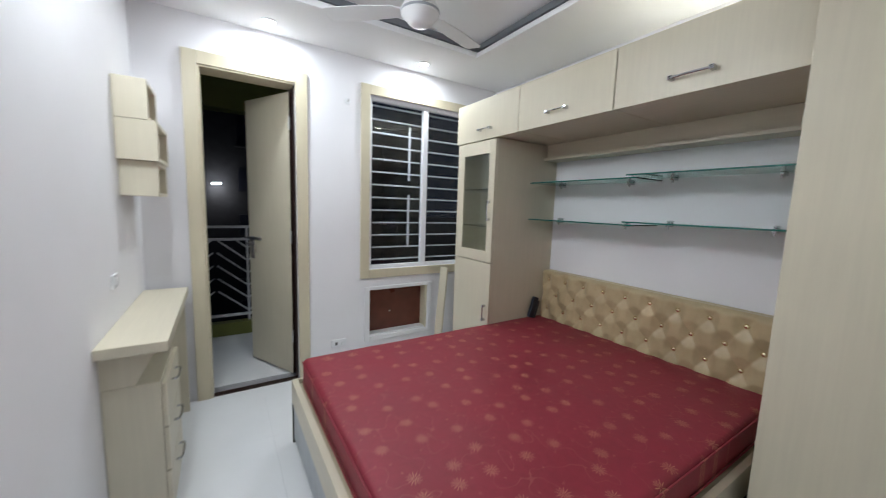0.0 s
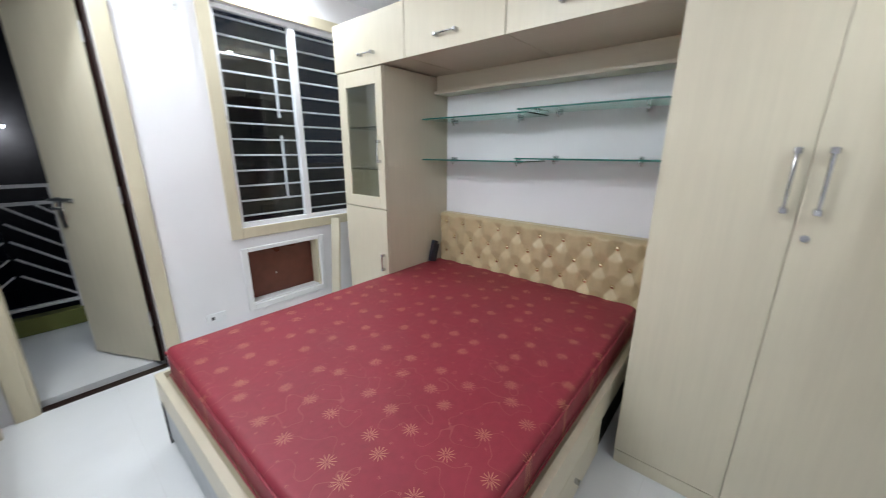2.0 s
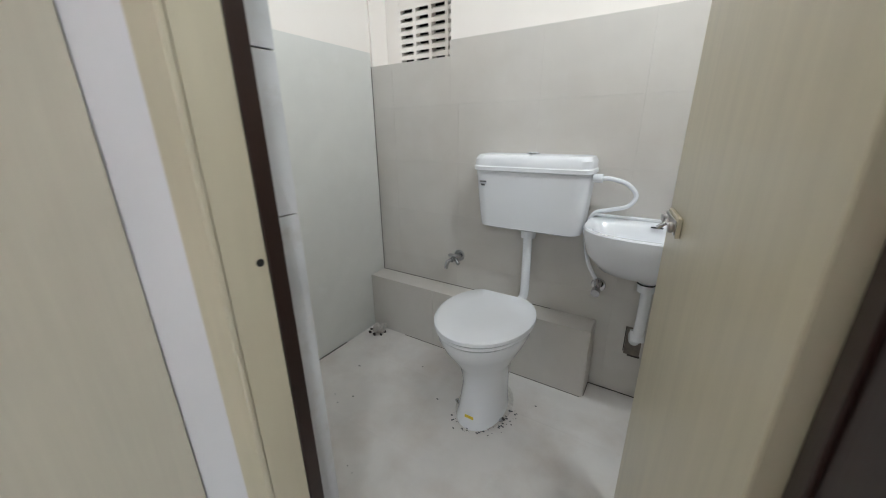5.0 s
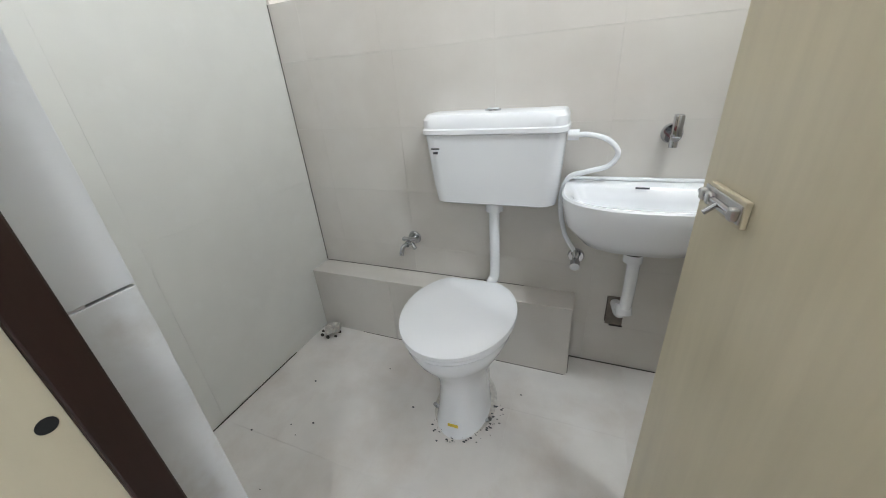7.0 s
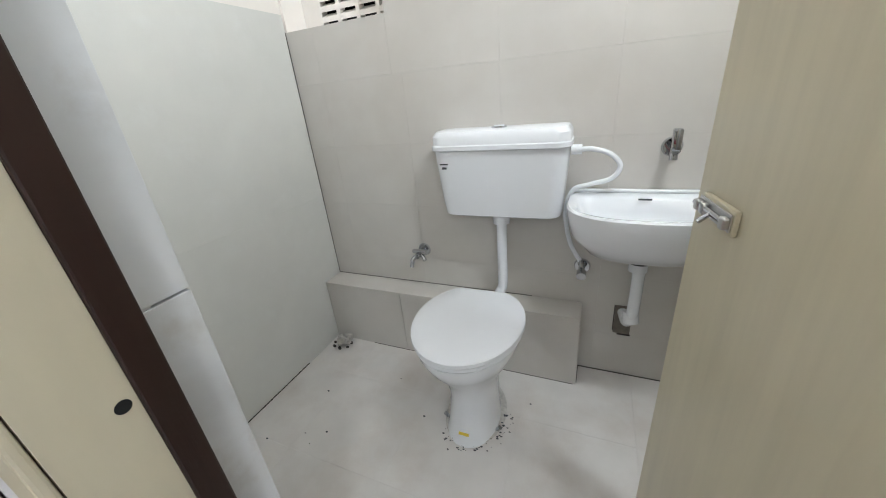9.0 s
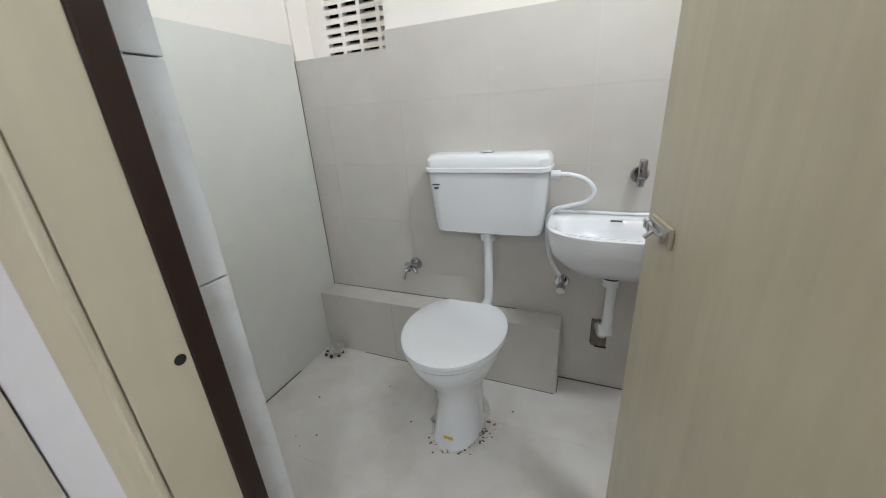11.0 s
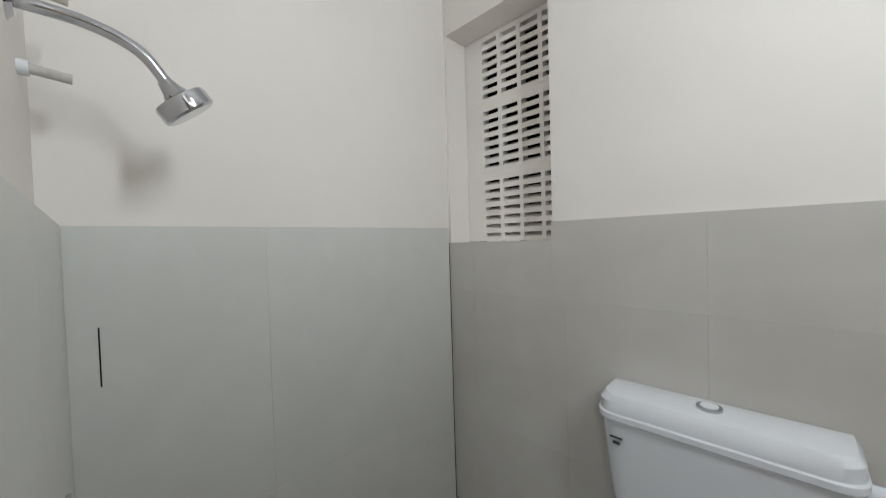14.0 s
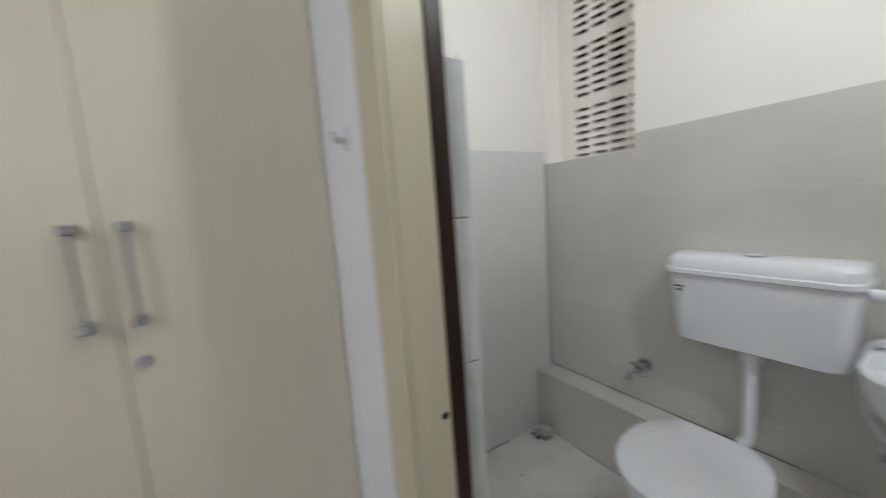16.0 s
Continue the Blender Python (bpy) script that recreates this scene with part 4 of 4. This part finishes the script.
part("tank", loft([slab(0.205, 0.004, 0.095, 0.728), slab(0.222, 0.002, 0.115, 0.738), slab(0.229, 0.001, 0.123, 0.80), slab(0.243, 0.001, 0.136, 0.985)]), PLASTIC, cis, "", True)
part("lid", loft([slab(0.247, 0.001, 0.140, 0.986), slab(0.251, 0.001, 0.145, 0.990), slab(0.251, 0.001, 0.145, 1.004), slab(0.247, 0.001, 0.141, 1.008), slab(0.246, 0.001, 0.140, 1.036), slab(0.236, 0.004, 0.128, CT - 0.003), slab(0.215, 0.012, 0.108, CT)]), PLASTIC, cis, "", True)
fl = part("flush_button", cyl((0, 0.065, CT - 0.002), (0, 0.065, CT + 0.006), 0.027, 28), CHROME, cis, "chrome flush button", True)
part("button_disc", cyl((0, 0.065, CT + 0.006), (0, 0.065, CT + 0.0085), 0.019, 24), PLASTIC, fl, "", True)
part("print_mark", bx((0.178, 0.1355, 0.938), (0.210, 0.1372, 0.943)), INK, cis)
part("print_mark", bx((0.185, 0.1347, 0.922), (0.203, 0.1365, 0.930)), INK, cis)
fp = empty("flush_pipe", "white plastic flush pipe from the cistern to the toilet", "pipe", "", (CX, BY0, 0))
part("collar", cyl((0, 0.06, 0.695), (0, 0.06, 0.745), 0.033, 24), PLASTIC, fp, "", True)
part("pipe", tube([(0, 0.06, 0.70), (0, 0.06, 0.55), (0.0, 0.062, 0.42), (0.010, 0.075, 0.385), (0.02, 0.11, 0.358), (0.03, 0.18, 0.352)], 0.0205, 16), PLASTIC, fp, "", True)


def basin():
    o = empty("wash_basin", "white ceramic wall-hung wash basin", "basin", "", (0.727, BY0, 0))
    n = 48

    def ring(hw, front, back, z, p=2.6):
        out = []
        for k in range(n):
            a = 6.28318 * k / n
            c, s = math.cos(a), math.sin(a)
            x = hw * abs(c) ** (2 / p) * (1 if c >= 0 else -1)
            y = (front - 0.13) * abs(s) ** (2 / p) + 0.13 if s >= 0 else 0.13 - (0.13 - back) * abs(s) ** (2 / 8)
            out.append((x, y, z))
        return out
    top = 0.812
    part("bowl", loft([ring(0.10, 0.20, 0.03, top - 0.175), ring(0.17, 0.255, 0.01, top - 0.16), ring(0.222, 0.302, 0.003, top - 0.10), ring(0.238, 0.318, 0.002, top - 0.03), ring(0.240, 0.320, 0.002, top - 0.006), ring(0.235, 0.315, 0.004, top),
                       ring(0.222, 0.300, 0.045, top - 0.002), ring(0.205, 0.285, 0.060, top - 0.014), ring(0.185, 0.265, 0.07, top - 0.05), ring(0.13, 0.23, 0.085, top - 0.10), ring(0.05, 0.18, 0.10, top - 0.125)]), CERAMIC, o, "", True)
    part("back_ridge", bx((-0.238, 0.002, top - 0.001), (0.238, 0.022, top + 0.012), 0.006, 3), CERAMIC, o, "", True)
    part("overflow_slot", bx((-0.02, 0.066, top - 0.012), (0.02, 0.068, top - 0.006)), INK, o)
    part("waste", cyl((0, 0.145, top - 0.1245), (0, 0.145, top - 0.121), 0.022, 20), CHROME, o, "", True)
    w = part("waste_collar", cyl((0.0, 0.13, 0.572), (0.0, 0.13, 0.64), 0.030, 20), PLASTIC, o, "", True)
    part("washer", cyl((0.0, 0.13, 0.603), (0.0, 0.13, 0.608), 0.0335, 20), BLACK, w)
    return o


basin()
wp = empty("waste_pipe", "white plastic waste pipe running into a broken hole in the wall", "pipe", "", (0.722, BY0, 0))
part("pipe", tube([(0, 0.13, 0.58), (0, 0.13, 0.46), (0.003, 0.128, 0.385), (0.012, 0.10, 0.34), (0.016, 0.05, 0.325), (0.018, 0.004, 0.315)], 0.020, 14), PLASTIC, wp, "", True)
part("elbow", cyl((0.002, 0.128, 0.355), (0.006, 0.115, 0.395), 0.027, 18), PLASTIC, wp, "", True)
part("broken_hole", bx((-0.016, 0.0005, 0.212), (0.046, 0.0025, 0.345)), CEMENT, wp, "rough grey cement in the broken hole")
# dark strips paint shaded edges so the flat patch looks recessed
part("hole_edge_shade", bx((-0.019, 0.0005, 0.205), (0.030, 0.005, 0.2118), 0.001), DIRT_SHADE, wp)
part("hole_edge_shade", bx((0.0465, 0.0005, 0.225), (0.050, 0.005, 0.345), 0.001), DIRT_SHADE, wp)

hs = empty("supply_hose", "white flexible hose looping from the cistern to a valve", "hose", "", (0, BY0, 0))
part("nut", cyl((0.966, 0.07, 0.972), (0.932, 0.07, 0.972), 0.017, 16), PLASTIC, hs, "", True)
part("hose", tube([(0.935, 0.07, 0.972), (0.90, 0.07, 0.972), (0.845, 0.068, 0.955), (0.812, 0.065, 0.915), (0.835, 0.06, 0.872), (0.90, 0.055, 0.85), (0.955, 0.045, 0.825), (0.976, 0.035, 0.74), (0.955, 0.035, 0.62), (0.912, 0.042, 0.545)], 0.0085, 12), PLASTIC, hs, "", True)


def flange_tap(name, label, x, z, build):
    o = empty(name, label, "tap", "", (x, BY0, z))
    part("flange", cyl((0, 0.001, 0), (0, 0.010, 0), 0.031, 28, 0.027), CHROME, o, "", True)
    build(o)
    return o


def pillar(o):
    part("body", cyl((0, 0.008, 0), (0, 0.07, 0), 0.015, 20), CHROME, o, "", True)
    part("lever", bx((-0.013, 0.05, -0.005), (0.013, 0.078, 0.062), 0.006), CHROME, o, "", True)
    part("spout", cyl((0, 0.045, 0.0), (0, 0.05, -0.035), 0.012, 18), CHROME, o, "", True)


def bib(o):
    part("body", cyl((0, 0.008, 0), (0, 0.085, 0), 0.013, 18), CHROME, o, "", True)
    part("spout", tube([(0, 0.07, 0), (0.012, 0.10, -0.008), (0.016, 0.115, -0.04)], 0.010), CHROME, o, "", True)
    part("handle", bx((-0.04, 0.05, 0.008), (0.03, 0.072, 0.024), 0.005), CHROME, o, "", True)
    part("hose_cock", cyl((-0.012, 0.06, 0.0), (-0.035, 0.075, -0.02), 0.009, 14), CHROME, o, "", True)


def angle(o):
    part("body", cyl((0, 0.008, 0), (0, 0.055, 0), 0.012, 18), CHROME, o, "", True)
    part("knob", cyl((0, 0.05, -0.005), (0, 0.075, -0.012), 0.018, 18), CHROME, o, "", True)
    part("outlet", cyl((0, 0.042, 0.0), (0.008, 0.042, 0.045), 0.009, 14), CHROME, o, "", True)


flange_tap("basin_tap", "chrome wall tap above the wash basin", 0.665, 0.962, pillar)
flange_tap("bib_tap", "chrome two-way bib tap low on the tiled wall", 1.60, 0.52, bib)
flange_tap("angle_valve", "chrome angle valve under the cistern hose", 0.905, 0.508, angle)

# shower fittings on the wall beside the doorway
SH = empty("shower", "chrome shower head on a bent wall arm", "shower", "", (1.90, -0.167, 1.868))
part("flange", cyl((0, 0, 0), (0, -0.008, 0), 0.032, 28, 0.022), CHROME, SH, "", True)
part("arm", tube([(0, -0.006, 0), (0.0, -0.085, -0.002), (0, -0.15, -0.025), (0.0, -0.188, -0.07)], 0.0105, 14), CHROME, SH, "", True)
hd = part("rose", loft([[(r * math.cos(6.2832 * k / 28), r * math.sin(6.2832 * k / 28), z) for k in range(28)] for r, z in ((0.012, 0.03), (0.018, 0.010), (0.024, 0.0), (0.046, -0.006), (0.048, -0.012), (0.048, -0.034), (0.043, -0.038))]), CHROME, SH, "", True)
hd.matrix_local = Matrix.Translation((0, -0.203, -0.092)) @ pose(0, 0, 0, -38, 0, 0)
for x, z in ((1.99, 1.80), (1.97, 1.93)):
    s_ = empty("pipe_stub", "capped white plastic pipe stub sticking out of the wall", "pipe", "pipe stubs", (x, -0.167, z))
    part("collar", cyl((0, 0, 0), (0, -0.014, 0), 0.013, 16), PLASTIC, s_, "", True)
    part("stub", cyl((0, -0.014, 0), (0, -0.065, -0.004), 0.009, 14), RUBBLE, s_, "", True)
mx = empty("shower_mixer", "chrome lever shower mixer on an oval wall plate", "mixer", "", (1.87, -0.2005, 1.02))
part("plate", loft([[(0.05 * math.cos(6.2832 * k / 32), y, 0.085 * math.sin(6.2832 * k / 32)) for k in range(32)] for y in (0.0, -0.006)]), CHROME, mx, "", True)
part("body", cyl((0, -0.006, 0), (0, -0.05, 0), 0.021, 20), CHROME, mx, "", True)
part("lever", bx((-0.010, -0.072, -0.055), (0.010, -0.050, 0.010), 0.006), CHROME, mx, "", True)
part("diverter", cyl((0, -0.006, 0.05), (0, -0.045, 0.052), 0.007, 12), CHROME, mx, "", True)
sp = empty("bath_spout", "chrome bath spout low on the shower wall", "spout", "", (1.87, -0.2005, 0.875))
part("flange", cyl((0, 0, 0), (0, -0.008, 0), 0.030, 24), CHROME, sp, "", True)
part("spout", tube([(0, -0.006, 0), (0, -0.06, 0.004), (0, -0.13, 0.008), (0, -0.20, 0.010)], 0.012, 14), CHROME, sp, "", True)
wb = empty("wiring_box", "open wall box with loose red and green wires", "wiring box", "", (BX1 + 0.0095, -0.40, 2.19))
# flat dark plate paints the shade inside the open box
part("frame", bx((-0.003, -0.05, -0.04), (0.0, 0.05, 0.04)), SHADOW, wb)
for k in range(6):
    y = -0.035 + 0.014 * k
    part("wire", tube([(-0.003, y, 0.03), (-0.018, y + 0.01, 0.0), (-0.012, y - 0.008, -0.025), (-0.02, y + 0.012, -0.03)], 0.0022, 6), (WIRE_R, WIRE_G, INK)[k % 3], wb)
sc = empty("wall_bracket", "small white plastic bracket high on the bathroom wall", "bracket", "", (1.455, BY0 - 0.0095, 2.285))
part("plate", bx((-0.03, 0, -0.012), (0.03, 0.012, 0.03), 0.004), PLASTIC, sc)
for z in (-0.004, 0.012):
    part("screw", cyl((0, 0.012, z), (0, 0.014, z), 0.003, 8), INK, sc)
lt = empty("bath_tube_light", "white batten tube light, switched on, high on the bathroom wall", "tube light", "", (BX0 - 0.0095, -0.62, 2.22))
part("batten", bx((0, -0.42, -0.025), (0.03, 0.42, 0.025), 0.006), PLASTIC, lt)
part("tube", cyl((0.044, -0.385, 0), (0.044, 0.385, 0), 0.011), GLOW, lt, "glowing tube", True)
for s in (-1, 1):
    part("cap", bx((0.026, s * 0.4 - 0.015, -0.02), (0.06, s * 0.4 + 0.015, 0.02), 0.004), PLASTIC, lt)
rb = empty("plaster_rubble", "crumpled lump of plaster debris on the bathroom floor by the ledge", "debris", "", (2.065, -1.175, 0.0))
bm = bmesh.new()
rnd = random.Random(4)
for k in range(9):
    r = rnd.uniform(0.014, 0.030)
    g0 = bmesh.ops.create_icosphere(bm, subdivisions=1, radius=r, matrix=Matrix.Translation((rnd.uniform(-0.04, 0.04), rnd.uniform(-0.035, 0.035), r * 0.7 + rnd.uniform(0, 0.035))))
    for v in g0["verts"]:
        v.co += Vector((rnd.uniform(-1, 1), rnd.uniform(-1, 1), rnd.uniform(-0.4, 1))) * r * 0.35
part("lump", bm, RUBBLE, rb)
bm = bmesh.new()
for k in range(7):
    a = 0.9 * k
    add_box(bm, (0.048 * math.cos(a) - 0.008, 0.04 * math.sin(a) - 0.006, 0.0), (0.048 * math.cos(a) + 0.007, 0.04 * math.sin(a) + 0.005, 0.010 + 0.004 * (k % 3)), 0.003)
part("scraps", bm, DIRT_SHADE, rb, "dark scraps among the plaster")
# cement smear round the pan foot
cm_ = tagged(mesh_object("cement_smear", loft([oval(WX, WY, 0.118, 0.15, 0.18, 0.0015, 36), oval(WX, WY, 0.108, 0.142, 0.17, 0.004, 36)]), RUBBLE), "thin grey cement smear round the toilet foot", "cement")

# thin near-black strip laid on the tile as the slit's shade
sl_ = tagged(mesh_object("wall_crack", bx((BX1 - 0.0006, -0.2505, 1.188), (BX1 - 0.0001, -0.2475, 1.318)), SHADOW), "dark narrow slit cut in the shower wall tile", "slit")
bm = bmesh.new()
for k in range(22):
    r = rnd.uniform(0.0015, 0.004)
    x, y = (WX + rnd.gauss(-0.06, 0.10), WY + rnd.gauss(0.06, 0.08)) if k < 12 else (rnd.uniform(0.7, 2.0), rnd.uniform(-1.2, -0.35))
    bmesh.ops.create_icosphere(bm, subdivisions=1, radius=r, matrix=Matrix.Translation((x, y, r * 0.5 + 0.002)) @ Matrix.Diagonal((1.6, 1, 0.6, 1)))
for k in range(60):
    a, q = rnd.uniform(-0.4, 2.4), rnd.uniform(0.115, 0.16)
    r = rnd.uniform(0.001, 0.0032)
    bmesh.ops.create_icosphere(bm, subdivisions=1, radius=r, matrix=Matrix.Translation((WX - q * math.cos(a) * 0.95, WY + 0.02 + q * math.sin(a), r * 0.5 + 0.003)) @ Matrix.Diagonal((1.8, 1.1, 0.6, 1)))
tagged(mesh_object("floor_debris", bm, INK), "dark specks of dirt scattered on the bathroom floor", "debris", "", "stuff")

jt = tagged(new("trim_8"), "dark dirty joints along the bathroom floor, ledge and corner", "joint", "", "structure")
for lo, hi in [((BX0, BY0 + 0.0005, 0.0), (LX0 - 0.003, BY0 + 0.003, 0.004)), ((BX1 - 0.003, -1.0, 0.0), (BX1 - 0.0005, -0.52, 0.0045)),
               ((BX1 - 0.0026, BY0 + 0.0006, LZ + 0.001), (BX1 - 0.0006, BY0 + 0.0026, RZ0)), ((1.10, BY0 + 0.0005, LZ + 0.0005), (BX1 - 0.004, BY0 + 0.0025, LZ + 0.0025)),
               ((LX0 - 0.0045, BY0 + 0.004, 0.0), (LX0 - 0.0025, LY1 - 0.014, 0.003)), ((LX0 + 0.01, LY1 + 0.0004, 0.0), (1.9, LY1 + 0.002, 0.0022))]:
    part("joint", bx(lo, hi), DIRT_SHADE, jt)

# ---- tiles --------------------------------------------------------------
BTOPS = []


def tile_wall(owner, origin, along, rows, cols, material, normal, thick=0.0095, gap=0.0004):
    """Tiles on a wall: rows and cols are joint positions."""
    meshes = {}
    for a, b in zip(rows, rows[1:]):
        for c, d_ in zip(cols, cols[1:]):
            key = (round(b - a, 3), round(d_ - c, 3))
            w_, h_ = d_ - c - gap, b - a - gap
            if key not in meshes:
                if along == "x":
                    bm = bx((-w_ / 2, 0, -h_ / 2), (w_ / 2, thick * normal, h_ / 2)) if normal > 0 else bx((-w_ / 2, -thick, -h_ / 2), (w_ / 2, 0, h_ / 2))
                else:
                    bm = bx((0, -w_ / 2, -h_ / 2), (thick, w_ / 2, h_ / 2)) if normal > 0 else bx((-thick, -w_ / 2, -h_ / 2), (0, w_ / 2, h_ / 2))
                ob = part("tile", bm, material, owner)
                meshes[key] = ob.data
            else:
                ob = new("tile", meshes[key])
                ob.parent = owner
            u, v = (c + d_) / 2, (a + b) / 2
            ob.location = (u, origin, v) if along == "x" else (origin, u, v)


ZR = [0.0, 0.20, 0.47, 0.735, 1.003, 1.271, TT]
ws_ = bpy.data.objects["wall_bath_south"]
tile_wall(ws_, yb, "x", ZR[:-1], [BX0, 0.45, 0.838, 1.222, 1.61, 2.0, BX1], BTILE, 1)
tile_wall(ws_, yb, "x", [ZR[-2], TT], [BX0, 0.45, 0.838, 1.222, RX0], BTILE, 1)
tile_wall(ws_, yb, "x", [ZR[-2], RZ0], [RX0, 2.0, BX1], BTILE, 1)
we_ = bpy.data.objects["wall_bath_east"]
tile_wall(we_, BX1 + 0.01, "y", [0.0, 0.77, TT], [BY0, -0.60, -0.2], BTILE_E, -1)
ww_ = bpy.data.objects["wall_bath_west"]
tile_wall(ww_, BX0 - 0.01, "y", ZR, [BY0, -0.98, -0.60, -0.2], BTILE, 1)
wn_ = bpy.data.objects["wall_bath_north"]
tile_wall(wn_, -0.1905, "x", ZR, [JX1 + 0.041, 1.65, BX1], BTILE_E, -1)
tile_wall(wn_, -0.1905, "x", ZR, [BX0, JX0 - 0.033], BTILE_E, -1)


def floor_tiles(owner, xs, ys, z, material, gap=0.0004):
    for a, b in zip(xs, xs[1:]):
        for c, d_ in zip(ys, ys[1:]):
            ob = part("tile", bx((a + gap / 2, c + gap / 2, z - 0.0035), (b - gap / 2, d_ - gap / 2, z)), material, owner)


floor_tiles(bf, [BX0, 0.68, 1.08, 1.48, 1.88, BX1], [BY0, -1.0, -0.6, -0.1905], 0.0, BFLOOR)
floor_tiles(bpy.data.objects["floor"], [XW, 0.3, 0.9, 1.5, XE], [YS, 0.58, 1.18, 1.78, 2.38, YN], 0.0, FLOOR)
